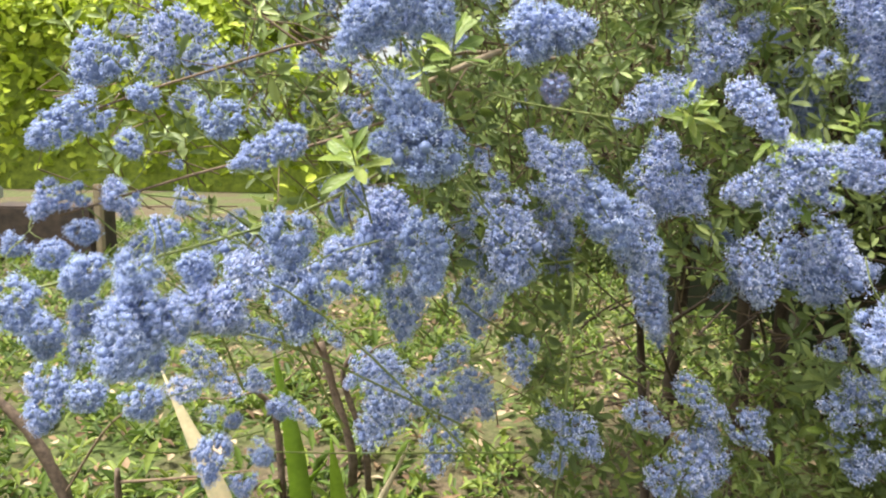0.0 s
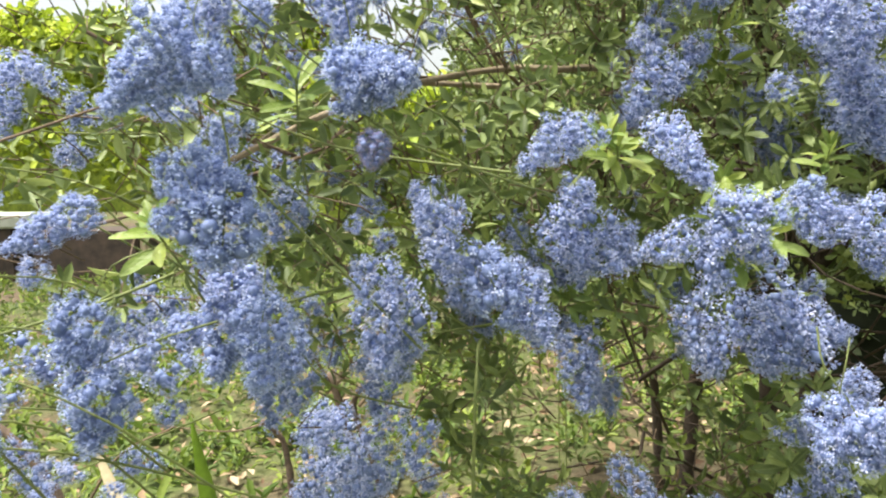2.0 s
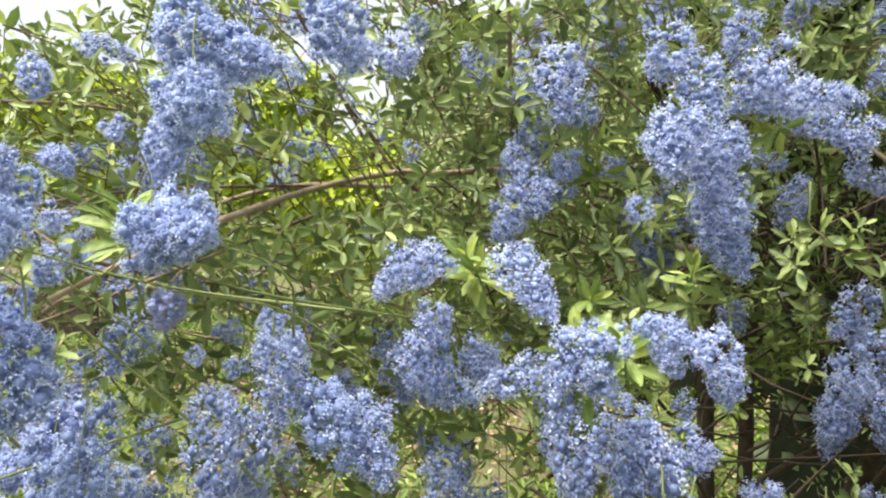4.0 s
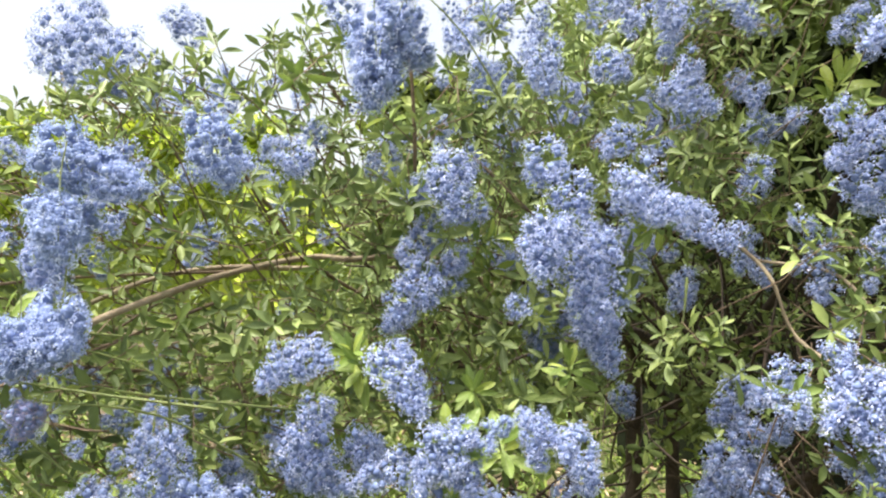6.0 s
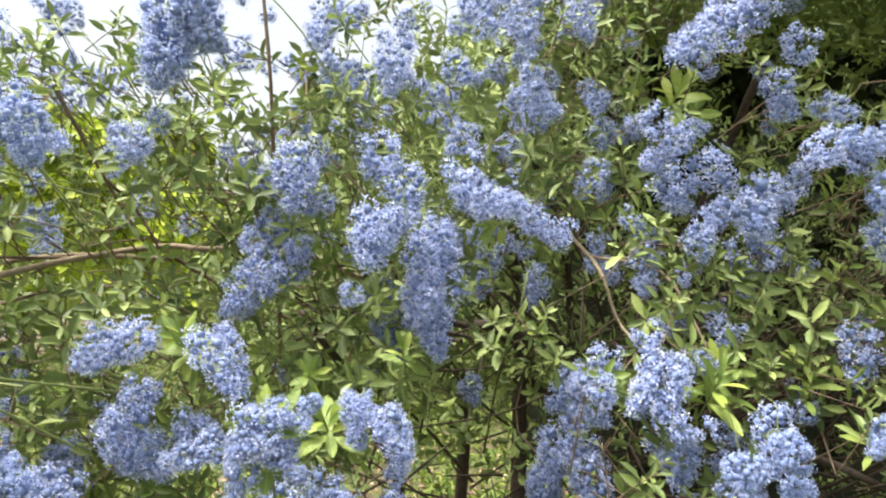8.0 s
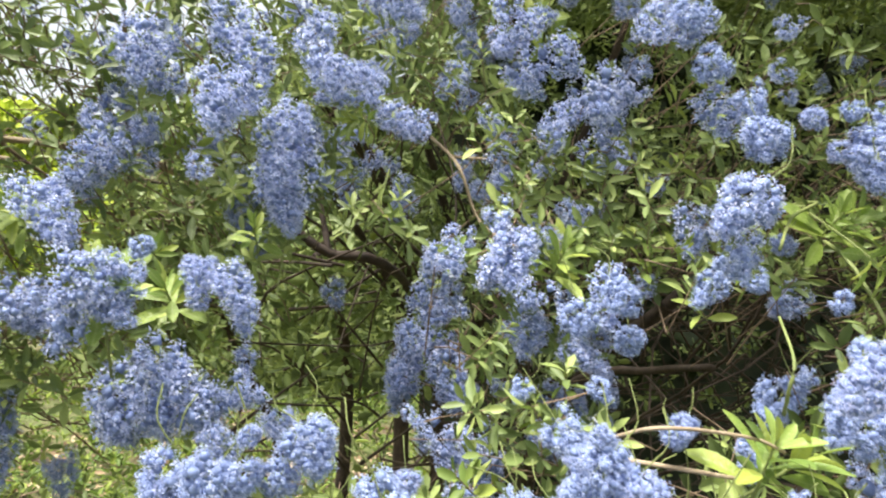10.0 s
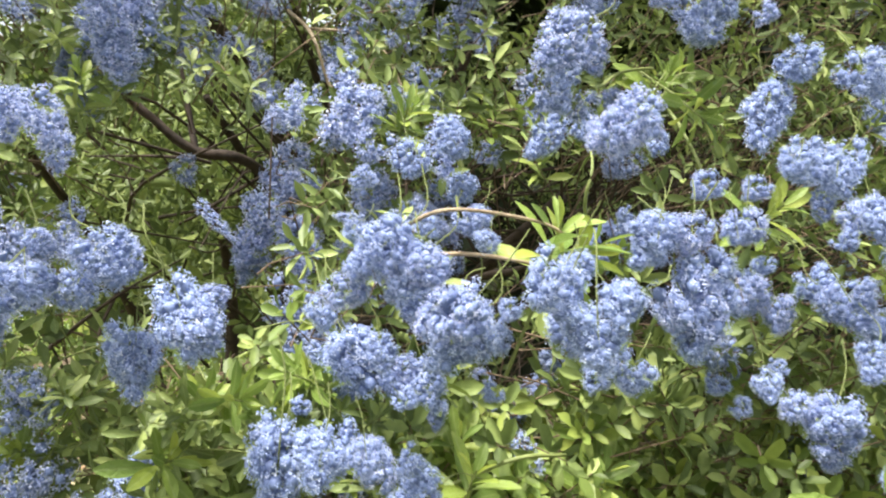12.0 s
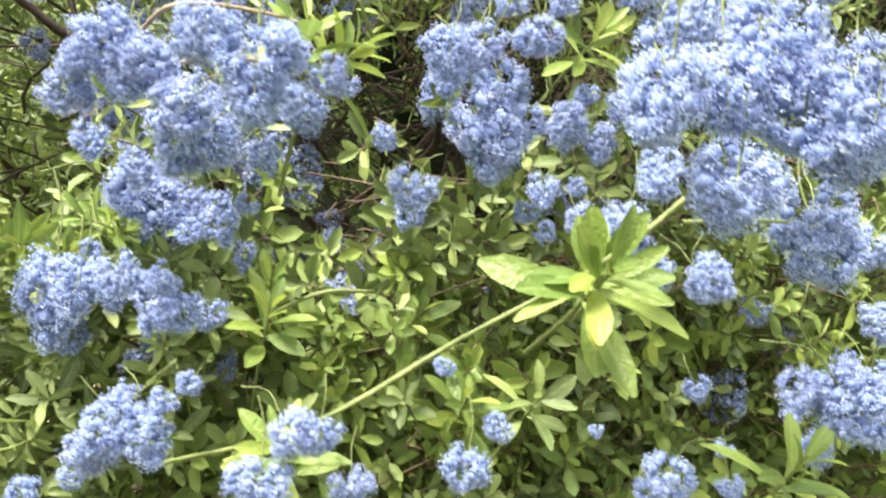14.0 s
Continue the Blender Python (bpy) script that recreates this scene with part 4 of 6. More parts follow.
bloom(0.420, 0.635, 1.087, 0.421, 0.627, 1.068, 0.026)
bloom(0.820, 0.353, 1.058, 0.818, 0.347, 1.045, 0.015)
bloom(0.716, 0.330, 1.192, 0.701, 0.326, 1.172, 0.018)
bloom(0.478, 0.551, 1.115, 0.483, 0.538, 1.094, 0.025)
bloom(0.845, 0.602, 1.256, 0.844, 0.592, 1.229, 0.030)
bloom(0.016, 0.484, 1.229, 0.018, 0.469, 1.200, 0.040)
bloom(0.714, 0.673, 1.158, 0.742, 0.649, 1.131, 0.020)
bloom(0.597, 0.236, 1.130, 0.594, 0.235, 1.126, 0.007)
bloom(0.610, 0.616, 1.044, 0.600, 0.612, 1.032, 0.023)
bloom(0.884, 0.303, 1.012, 0.885, 0.295, 1.001, 0.017)
bloom(0.598, 0.479, 1.086, 0.596, 0.473, 1.070, 0.017)
bloom(0.294, 0.771, 1.356, 0.281, 0.764, 1.346, 0.023)
bloom(0.612, 0.422, 1.014, 0.612, 0.414, 1.000, 0.017)
bloom(0.819, 0.610, 1.380, 0.820, 0.596, 1.344, 0.035)
bloom(0.812, 0.573, 1.008, 0.796, 0.571, 0.999, 0.021)
bloom(0.626, 0.671, 1.082, 0.624, 0.659, 1.054, 0.030)
bloom(0.664, 0.517, 0.933, 0.671, 0.509, 0.927, 0.023)
bloom(0.631, 0.479, 0.999, 0.627, 0.474, 0.989, 0.020)
bloom(0.738, 0.444, 1.117, 0.732, 0.442, 1.111, 0.017)
bloom(0.679, 0.586, 1.089, 0.685, 0.578, 1.073, 0.022)
bloom(0.636, 0.715, 1.114, 0.629, 0.710, 1.098, 0.021)
bloom(0.691, 0.354, 1.115, 0.693, 0.351, 1.112, 0.013)
bloom(0.075, 0.652, 1.195, 0.072, 0.646, 1.184, 0.017)
bloom(0.434, 0.762, 1.381, 0.427, 0.756, 1.364, 0.022)
bloom(0.665, 0.403, 1.095, 0.654, 0.394, 1.067, 0.027)
bloom(0.592, 0.408, 1.103, 0.599, 0.399, 1.094, 0.021)
bloom(0.656, 0.710, 1.043, 0.660, 0.703, 1.030, 0.026)
bloom(0.637, 0.405, 1.011, 0.627, 0.403, 1.003, 0.015)
bloom(0.636, 0.834, 1.180, 0.623, 0.832, 1.173, 0.019)
bloom(0.298, 0.672, 1.188, 0.301, 0.664, 1.172, 0.021)
bloom(0.940, 0.390, 1.163, 0.939, 0.383, 1.147, 0.017)
bloom(0.418, 0.837, 1.304, 0.431, 0.804, 1.236, 0.032)
bloom(0.461, 0.521, 1.095, 0.455, 0.516, 1.082, 0.026)
bloom(0.651, 0.408, 0.993, 0.622, 0.407, 0.984, 0.018)
bloom(0.632, 0.499, 1.124, 0.641, 0.484, 1.106, 0.024)
bloom(0.403, 0.813, 1.226, 0.405, 0.806, 1.210, 0.020)
bloom(0.583, 0.511, 1.002, 0.575, 0.498, 0.972, 0.029)
bloom(0.388, 0.715, 1.306, 0.384, 0.713, 1.300, 0.021)
bloom(0.735, 0.713, 1.099, 0.746, 0.698, 1.075, 0.024)
bloom(0.124, 0.466, 1.375, 0.130, 0.454, 1.346, 0.023)
bloom(0.361, 0.590, 1.234, 0.365, 0.587, 1.227, 0.016)
bloom(0.763, 0.394, 1.056, 0.757, 0.392, 1.047, 0.023)
bloom(0.492, 0.785, 1.428, 0.506, 0.771, 1.393, 0.033)
bloom(0.558, 0.799, 1.387, 0.574, 0.786, 1.367, 0.026)
bloom(0.335, 0.775, 1.345, 0.340, 0.770, 1.334, 0.017)
bloom(0.702, 0.654, 1.155, 0.718, 0.638, 1.141, 0.020)
bloom(0.608, 0.934, 1.335, 0.601, 0.920, 1.289, 0.024)
bloom(0.094, 0.626, 1.156, 0.078, 0.597, 1.109, 0.039)
bloom(0.347, 0.791, 1.397, 0.358, 0.785, 1.385, 0.028)
bloom(0.354, 0.698, 1.138, 0.373, 0.667, 1.081, 0.031)
bloom(-0.021, 0.553, 1.335, -0.025, 0.534, 1.297, 0.027)
bloom(0.653, 0.611, 1.023, 0.652, 0.599, 1.001, 0.031)
bloom(0.582, 0.345, 1.153, 0.590, 0.339, 1.150, 0.009)
bloom(0.893, 0.470, 1.056, 0.885, 0.464, 1.040, 0.024)
bloom(0.795, 0.249, 1.047, 0.798, 0.245, 1.043, 0.012)
bloom(0.730, 0.587, 1.177, 0.728, 0.580, 1.158, 0.023)
bloom(0.394, 0.647, 1.195, 0.399, 0.643, 1.187, 0.018)
bloom(0.684, 0.713, 1.436, 0.677, 0.699, 1.393, 0.040)
bloom(0.341, 0.668, 1.211, 0.319, 0.652, 1.178, 0.036)
bloom(0.894, 0.344, 1.074, 0.882, 0.338, 1.056, 0.019)
bloom(0.353, 0.609, 1.184, 0.347, 0.607, 1.175, 0.015)
bloom(0.783, 0.499, 1.087, 0.775, 0.498, 1.083, 0.018)
bloom(0.339, 0.632, 1.201, 0.345, 0.621, 1.179, 0.023)
bloom(0.621, 0.433, 1.071, 0.622, 0.425, 1.054, 0.016)
bloom(0.088, 0.538, 1.318, 0.087, 0.522, 1.285, 0.036)
bloom(0.823, 0.413, 1.121, 0.822, 0.403, 1.103, 0.033)
bloom(0.606, 0.768, 1.050, 0.602, 0.764, 1.040, 0.020)
bloom(0.106, 0.651, 1.233, 0.105, 0.645, 1.221, 0.019)
bloom(0.183, 0.733, 1.176, 0.192, 0.722, 1.153, 0.028)
bloom(0.052, 0.597, 1.370, 0.061, 0.582, 1.335, 0.027)
bloom(0.575, 0.508, 0.966, 0.582, 0.497, 0.953, 0.021)
bloom(0.337, 0.781, 1.339, 0.319, 0.771, 1.309, 0.027)
bloom(0.080, 0.507, 1.301, 0.117, 0.492, 1.295, 0.028)
bloom(0.734, 0.760, 1.380, 0.739, 0.755, 1.373, 0.024)
bloom(0.698, 0.355, 1.097, 0.690, 0.353, 1.087, 0.022)
bloom(0.463, 0.649, 1.104, 0.463, 0.643, 1.092, 0.018)
bloom(0.515, 0.876, 1.375, 0.509, 0.841, 1.300, 0.028)
bloom(0.399, 0.716, 1.442, 0.420, 0.702, 1.424, 0.030)
bloom(0.012, 0.624, 1.233, 0.003, 0.605, 1.200, 0.028)
bloom(0.683, 0.807, 1.388, 0.669, 0.802, 1.381, 0.023)
bloom(0.808, 0.791, 1.375, 0.782, 0.778, 1.328, 0.037)
bloom(0.333, 0.864, 1.323, 0.307, 0.860, 1.319, 0.020)
bloom(0.674, 0.961, 1.571, 0.675, 0.950, 1.537, 0.022)
bloom(0.776, 0.732, 1.410, 0.770, 0.720, 1.372, 0.034)
bloom(0.013, 0.587, 1.136, 0.020, 0.571, 1.107, 0.026)
bloom(0.522, 0.480, 1.081, 0.532, 0.467, 1.060, 0.026)
bloom(0.850, 0.505, 1.206, 0.858, 0.496, 1.201, 0.017)
bloom(1.015, 0.419, 1.078, 1.000, 0.407, 1.045, 0.052)
bloom(0.451, 0.694, 1.313, 0.453, 0.684, 1.287, 0.019)
bloom(0.647, 0.472, 1.028, 0.653, 0.465, 1.022, 0.014)
bloom(0.754, 0.811, 1.365, 0.744, 0.801, 1.328, 0.025)
bloom(0.438, 0.512, 1.120, 0.442, 0.508, 1.115, 0.014)
bloom(0.749, 1.042, 1.335, 0.730, 1.036, 1.327, 0.031)
bloom(0.601, 0.609, 0.974, 0.597, 0.608, 0.971, 0.018)
bloom(0.699, 0.983, 1.574, 0.699, 0.972, 1.542, 0.025)
bloom(0.630, 0.828, 1.150, 0.635, 0.816, 1.131, 0.030)
bloom(-0.012, 0.659, 1.254, -0.007, 0.651, 1.237, 0.021)
bloom(0.646, 0.591, 1.133, 0.636, 0.588, 1.121, 0.018)
bloom(0.327, 0.628, 1.225, 0.348, 0.617, 1.211, 0.017)
bloom(0.600, 0.961, 1.440, 0.568, 0.951, 1.431, 0.035)
bloom(0.005, 0.500, 1.310, 0.005, 0.495, 1.302, 0.022)
bloom(0.777, 0.628, 1.002, 0.765, 0.627, 0.997, 0.020)
bloom(0.753, 0.773, 1.399, 0.756, 0.765, 1.379, 0.027)
bloom(0.340, 0.825, 1.060, 0.352, 0.818, 1.055, 0.026)
bloom(0.432, 0.693, 1.113, 0.433, 0.689, 1.103, 0.019)
bloom(0.682, 0.645, 1.086, 0.675, 0.639, 1.068, 0.021)
bloom(0.774, 0.737, 1.414, 0.797, 0.716, 1.399, 0.035)
bloom(0.663, 0.506, 1.115, 0.668, 0.500, 1.106, 0.013)
bloom(0.793, 0.470, 1.042, 0.781, 0.466, 1.026, 0.018)
bloom(0.170, 0.633, 1.176, 0.189, 0.606, 1.123, 0.033)
bloom(0.233, 0.643, 1.276, 0.213, 0.635, 1.258, 0.025)
bloom(0.813, 0.569, 1.035, 0.815, 0.561, 1.021, 0.028)
bloom(0.769, 0.613, 0.991, 0.764, 0.611, 0.986, 0.022)
bloom(0.058, 0.697, 1.088, 0.054, 0.679, 1.057, 0.037)
bloom(0.105, 0.639, 1.231, 0.107, 0.625, 1.206, 0.017)
bloom(0.146, 0.612, 1.421, 0.186, 0.599, 1.410, 0.022)
bloom(0.345, 0.794, 1.390, 0.345, 0.790, 1.378, 0.016)
bloom(0.813, 0.598, 0.996, 0.790, 0.597, 0.987, 0.020)
bloom(0.825, 0.260, 1.063, 0.814, 0.259, 1.056, 0.017)
bloom(0.111, 0.663, 1.190, 0.124, 0.655, 1.174, 0.022)
bloom(0.658, 0.467, 0.982, 0.658, 0.460, 0.969, 0.020)
bloom(0.260, 0.797, 1.032, 0.265, 0.790, 1.018, 0.021)
bloom(0.522, 0.819, 1.411, 0.494, 0.815, 1.394, 0.023)
bloom(-0.009, 0.523, 1.266, -0.007, 0.513, 1.244, 0.019)
bloom(0.927, 0.466, 1.242, 0.908, 0.456, 1.202, 0.029)
bloom(-0.027, 0.639, 1.170, -0.033, 0.603, 1.109, 0.039)
bloom(0.925, 0.468, 1.247, 0.925, 0.455, 1.219, 0.025)
bloom(0.766, 0.661, 1.042, 0.735, 0.660, 1.037, 0.020)
bloom(0.133, 0.729, 1.161, 0.150, 0.717, 1.139, 0.024)
bloom(0.667, 0.714, 1.115, 0.661, 0.711, 1.105, 0.019)
bloom(0.917, 0.635, 1.391, 0.918, 0.632, 1.386, 0.015)
bloom(0.511, 0.537, 1.059, 0.514, 0.532, 1.053, 0.015)
bloom(1.011, 0.401, 1.163, 0.998, 0.397, 1.147, 0.042)
bloom(0.330, 0.818, 1.421, 0.295, 0.804, 1.404, 0.029)
bloom(0.201, 0.729, 1.157, 0.191, 0.721, 1.144, 0.021)
bloom(0.327, 0.768, 1.443, 0.328, 0.740, 1.381, 0.038)
bloom(0.378, 0.685, 1.140, 0.374, 0.682, 1.130, 0.018)
bloom(0.588, 0.807, 1.371, 0.585, 0.802, 1.360, 0.020)
bloom(0.503, 0.794, 1.472, 0.480, 0.787, 1.448, 0.029)
bloom(0.688, 0.592, 0.966, 0.691, 0.584, 0.955, 0.018)
bloom(1.076, 0.449, 0.953, 1.064, 0.448, 0.948, 0.023)
bloom(0.009, 0.653, 1.148, 0.010, 0.637, 1.117, 0.025)
bloom(0.108, 0.542, 1.404, 0.130, 0.532, 1.385, 0.022)
bloom(-0.019, 0.530, 1.345, -0.024, 0.514, 1.316, 0.025)
bloom(0.026, 0.508, 1.342, 0.038, 0.502, 1.329, 0.016)
bloom(-0.007, 0.547, 1.399, 0.000, 0.538, 1.377, 0.018)
bloom(-0.037, 0.653, 1.432, 0.009, 0.640, 1.420, 0.018)
bloom(0.054, 0.605, 1.418, 0.068, 0.597, 1.401, 0.022)
bloom(0.083, 0.742, 1.419, 0.109, 0.734, 1.417, 0.017)
bloom(-0.003, 0.497, 1.247, 0.025, 0.484, 1.225, 0.035)
bloom(-0.019, 0.579, 1.184, -0.017, 0.560, 1.148, 0.036)
bloom(0.135, 0.740, 1.114, 0.152, 0.730, 1.097, 0.024)
bloom(0.229, 0.718, 1.155, 0.229, 0.711, 1.141, 0.016)
bloom(0.229, 0.731, 1.108, 0.234, 0.704, 1.058, 0.033)
bloom(0.258, 0.904, 1.464, 0.261, 0.890, 1.432, 0.027)
bloom(0.285, 0.790, 1.419, 0.305, 0.780, 1.401, 0.025)
bloom(0.460, 0.794, 1.348, 0.462, 0.765, 1.286, 0.030)
bloom(0.457, 0.742, 1.293, 0.467, 0.722, 1.251, 0.028)
bloom(0.393, 0.731, 1.419, 0.417, 0.721, 1.416, 0.022)
bloom(0.422, 0.622, 1.093, 0.404, 0.614, 1.092, 0.015)
bloom(0.000, 0.669, 1.522, 0.028, 0.655, 1.485, 0.032)
bloom(-0.136, 1.077, 1.639, -0.121, 1.051, 1.560, 0.051)
bloom(-0.232, 1.181, 1.737, -0.188, 1.164, 1.705, 0.026)
bloom(-0.146, 1.354, 1.770, -0.125, 1.342, 1.736, 0.035)
bloom(-0.037, 1.068, 1.576, -0.016, 1.055, 1.541, 0.043)
bloom(0.050, 1.063, 1.577, 0.061, 1.054, 1.550, 0.031)
bloom(-0.125, 1.183, 1.652, -0.123, 1.176, 1.632, 0.030)
bloom(0.212, 0.864, 1.635, 0.215, 0.848, 1.585, 0.037)
bloom(0.282, 0.506, 1.478, 0.285, 0.495, 1.444, 0.030)
bloom(0.299, 0.504, 1.481, 0.303, 0.499, 1.466, 0.020)
bloom(0.306, 0.507, 1.463, 0.313, 0.503, 1.456, 0.012)
bloom(0.291, 0.668, 1.572, 0.292, 0.661, 1.550, 0.023)
bloom(0.119, 0.991, 1.417, 0.112, 0.988, 1.409, 0.021)
bloom(0.016, 0.890, 1.250, 0.018, 0.874, 1.208, 0.031)
bloom(0.068, 0.687, 1.210, 0.048, 0.678, 1.212, 0.019)
bloom(0.358, 0.824, 1.446, 0.346, 0.818, 1.433, 0.029)
bloom(0.118, 0.612, 1.225, 0.124, 0.602, 1.199, 0.029)
bloom(0.105, 0.685, 1.212, 0.112, 0.681, 1.203, 0.014)
bloom(0.476, 0.838, 1.554, 0.505, 0.825, 1.532, 0.030)
bloom(0.589, 0.974, 1.491, 0.587, 0.969, 1.475, 0.025)
bloom(0.686, 0.970, 1.513, 0.735, 0.947, 1.500, 0.028)
bloom(0.663, 0.701, 1.479, 0.654, 0.694, 1.456, 0.025)
bloom(0.683, 0.702, 1.459, 0.703, 0.692, 1.463, 0.020)
bloom(0.660, 0.704, 1.434, 0.648, 0.700, 1.428, 0.020)
bloom(0.604, 0.723, 1.231, 0.592, 0.718, 1.221, 0.020)
bloom(0.614, 0.723, 1.201, 0.618, 0.718, 1.192, 0.023)
bloom(0.425, 0.866, 1.579, 0.424, 0.850, 1.530, 0.037)
bloom(0.439, 1.007, 1.656, 0.442, 0.996, 1.622, 0.029)
bloom(0.542, 1.003, 1.687, 0.549, 0.997, 1.669, 0.037)
bloom(0.574, 0.907, 1.641, 0.578, 0.894, 1.602, 0.046)
bloom(0.615, 0.971, 1.692, 0.590, 0.962, 1.673, 0.036)
bloom(0.804, 0.886, 1.627, 0.740, 0.864, 1.585, 0.032)
bloom(0.747, 0.731, 1.597, 0.711, 0.717, 1.559, 0.031)
bloom(0.740, 0.711, 1.286, 0.730, 0.704, 1.266, 0.030)
bloom(0.802, 0.870, 1.291, 0.807, 0.867, 1.285, 0.025)
bloom(0.079, 1.005, 1.460, 0.088, 1.000, 1.452, 0.034)
bloom(0.308, 0.933, 1.503, 0.323, 0.923, 1.487, 0.033)
bloom(0.211, 0.735, 1.109, 0.210, 0.731, 1.100, 0.024)
bloom(0.239, 0.729, 1.105, 0.236, 0.727, 1.100, 0.019)
bloom(0.409, 0.599, 1.082, 0.406, 0.597, 1.074, 0.016)
bloom(0.689, 0.698, 1.459, 0.664, 0.692, 1.439, 0.024)
bloom(0.798, 0.708, 1.427, 0.806, 0.701, 1.420, 0.022)
bloom(0.714, 0.754, 1.330, 0.713, 0.750, 1.317, 0.014)
bloom(0.782, 0.713, 1.494, 0.795, 0.703, 1.481, 0.022)
bloom(0.776, 0.617, 1.436, 0.764, 0.614, 1.425, 0.024)
bloom(0.835, 0.682, 1.488, 0.821, 0.679, 1.475, 0.021)
bloom(0.793, 0.604, 1.443, 0.783, 0.596, 1.416, 0.028)
bloom(0.802, 0.602, 1.448, 0.805, 0.595, 1.431, 0.019)
bloom(0.903, 0.619, 1.452, 0.898, 0.616, 1.441, 0.022)
bloom(0.916, 0.640, 1.418, 0.908, 0.638, 1.409, 0.021)
bloom(0.790, 0.593, 1.402, 0.811, 0.577, 1.390, 0.027)
bloom(0.821, 0.566, 1.371, 0.825, 0.557, 1.351, 0.022)
bloom(0.766, 0.695, 1.102, 0.771, 0.692, 1.097, 0.019)
bloom(0.852, 0.557, 1.130, 0.831, 0.550, 1.106, 0.035)
bloom(0.351, 0.721, 1.147, 0.343, 0.718, 1.137, 0.019)
bloom(0.396, 0.582, 1.083, 0.403, 0.566, 1.052, 0.037)
bloom(0.536, 0.512, 1.092, 0.536, 0.507, 1.079, 0.018)
bloom(0.412, 0.650, 1.013, 0.409, 0.645, 1.001, 0.026)
bloom(0.397, 0.645, 0.993, 0.391, 0.638, 0.974, 0.034)
bloom(0.428, 0.648, 0.995, 0.425, 0.642, 0.980, 0.022)
bloom(0.701, 0.707, 1.400, 0.677, 0.705, 1.390, 0.022)
bloom(0.837, 0.509, 1.343, 0.831, 0.507, 1.333, 0.017)
bloom(0.860, 0.498, 1.347, 0.858, 0.496, 1.338, 0.015)
bloom(0.883, 0.489, 1.343, 0.881, 0.486, 1.334, 0.021)
bloom(0.876, 0.499, 1.333, 0.869, 0.483, 1.285, 0.032)
bloom(0.852, 0.500, 1.317, 0.846, 0.499, 1.307, 0.017)
bloom(0.897, 0.492, 1.320, 0.900, 0.483, 1.301, 0.021)
bloom(0.954, 0.528, 1.360, 0.969, 0.512, 1.343, 0.023)
bloom(0.928, 0.480, 1.308, 0.934, 0.474, 1.303, 0.017)
bloom(0.953, 0.473, 1.353, 0.942, 0.467, 1.328, 0.021)
bloom(0.858, 0.564, 1.252, 0.851, 0.562, 1.242, 0.019)
bloom(0.932, 0.899, 1.344, 0.930, 0.894, 1.328, 0.030)
bloom(0.655, 0.488, 1.051, 0.652, 0.478, 1.027, 0.015)
bloom(0.832, 0.505, 1.150, 0.826, 0.505, 1.145, 0.013)
bloom(0.855, 0.431, 1.102, 0.845, 0.425, 1.080, 0.022)
bloom(0.780, 0.579, 0.982, 0.783, 0.575, 0.978, 0.019)
bloom(0.850, 0.406, 1.027, 0.855, 0.401, 1.025, 0.014)
bloom(0.573, 1.002, 1.366, 0.586, 0.989, 1.357, 0.028)
bloom(0.681, 0.764, 1.320, 0.675, 0.760, 1.307, 0.020)
bloom(0.674, 0.646, 1.208, 0.663, 0.642, 1.192, 0.029)
bloom(0.638, 0.797, 1.184, 0.648, 0.785, 1.172, 0.020)
bloom(0.628, 0.538, 1.020, 0.631, 0.533, 1.013, 0.016)
bloom(0.665, 0.486, 1.047, 0.669, 0.470, 1.020, 0.022)
bloom(0.685, 0.509, 1.015, 0.683, 0.501, 0.997, 0.014)
bloom(0.503, 0.583, 0.962, 0.489, 0.580, 0.952, 0.020)
bloom(0.488, 0.591, 0.945, 0.485, 0.578, 0.921, 0.030)
bloom(0.456, 0.618, 0.922, 0.453, 0.617, 0.919, 0.020)
bloom(0.424, 0.703, 0.934, 0.423, 0.699, 0.926, 0.023)
bloom(0.931, 0.447, 1.268, 0.930, 0.441, 1.254, 0.029)
bloom(0.953, 0.417, 1.260, 0.960, 0.403, 1.237, 0.031)
bloom(1.079, 0.464, 1.295, 1.083, 0.456, 1.285, 0.023)
bloom(0.931, 0.449, 1.190, 0.954, 0.423, 1.189, 0.031)
bloom(0.805, 0.485, 1.055, 0.807, 0.479, 1.043, 0.016)
bloom(0.678, 0.384, 1.095, 0.674, 0.381, 1.086, 0.012)
bloom(0.850, 0.421, 1.040, 0.844, 0.419, 1.032, 0.015)
bloom(0.865, 0.387, 1.055, 0.860, 0.386, 1.052, 0.011)
bloom(0.941, 0.409, 1.136, 0.943, 0.405, 1.132, 0.016)
bloom(0.908, 0.410, 1.113, 0.920, 0.386, 1.083, 0.023)
bloom(0.953, 0.371, 1.144, 0.949, 0.354, 1.107, 0.033)
bloom(0.960, 0.352, 1.058, 0.950, 0.352, 1.050, 0.018)
bloom(0.847, 0.362, 1.043, 0.851, 0.353, 1.031, 0.017)
bloom(0.869, 0.348, 1.011, 0.863, 0.347, 1.005, 0.016)
bloom(1.205, 0.584, 1.266, 1.212, 0.568, 1.241, 0.035)
bloom(1.090, 0.530, 1.226, 1.074, 0.521, 1.193, 0.026)
bloom(0.803, 0.635, 0.963, 0.786, 0.635, 0.969, 0.016)
bloom(0.616, 0.399, 0.957, 0.613, 0.395, 0.950, 0.011)
bloom(0.642, 0.318, 0.980, 0.639, 0.316, 0.977, 0.010)
bloom(0.631, 0.320, 0.972, 0.629, 0.319, 0.970, 0.011)
bloom(0.620, 0.323, 0.965, 0.626, 0.311, 0.950, 0.018)
bloom(0.605, 0.329, 0.956, 0.601, 0.324, 0.946, 0.018)
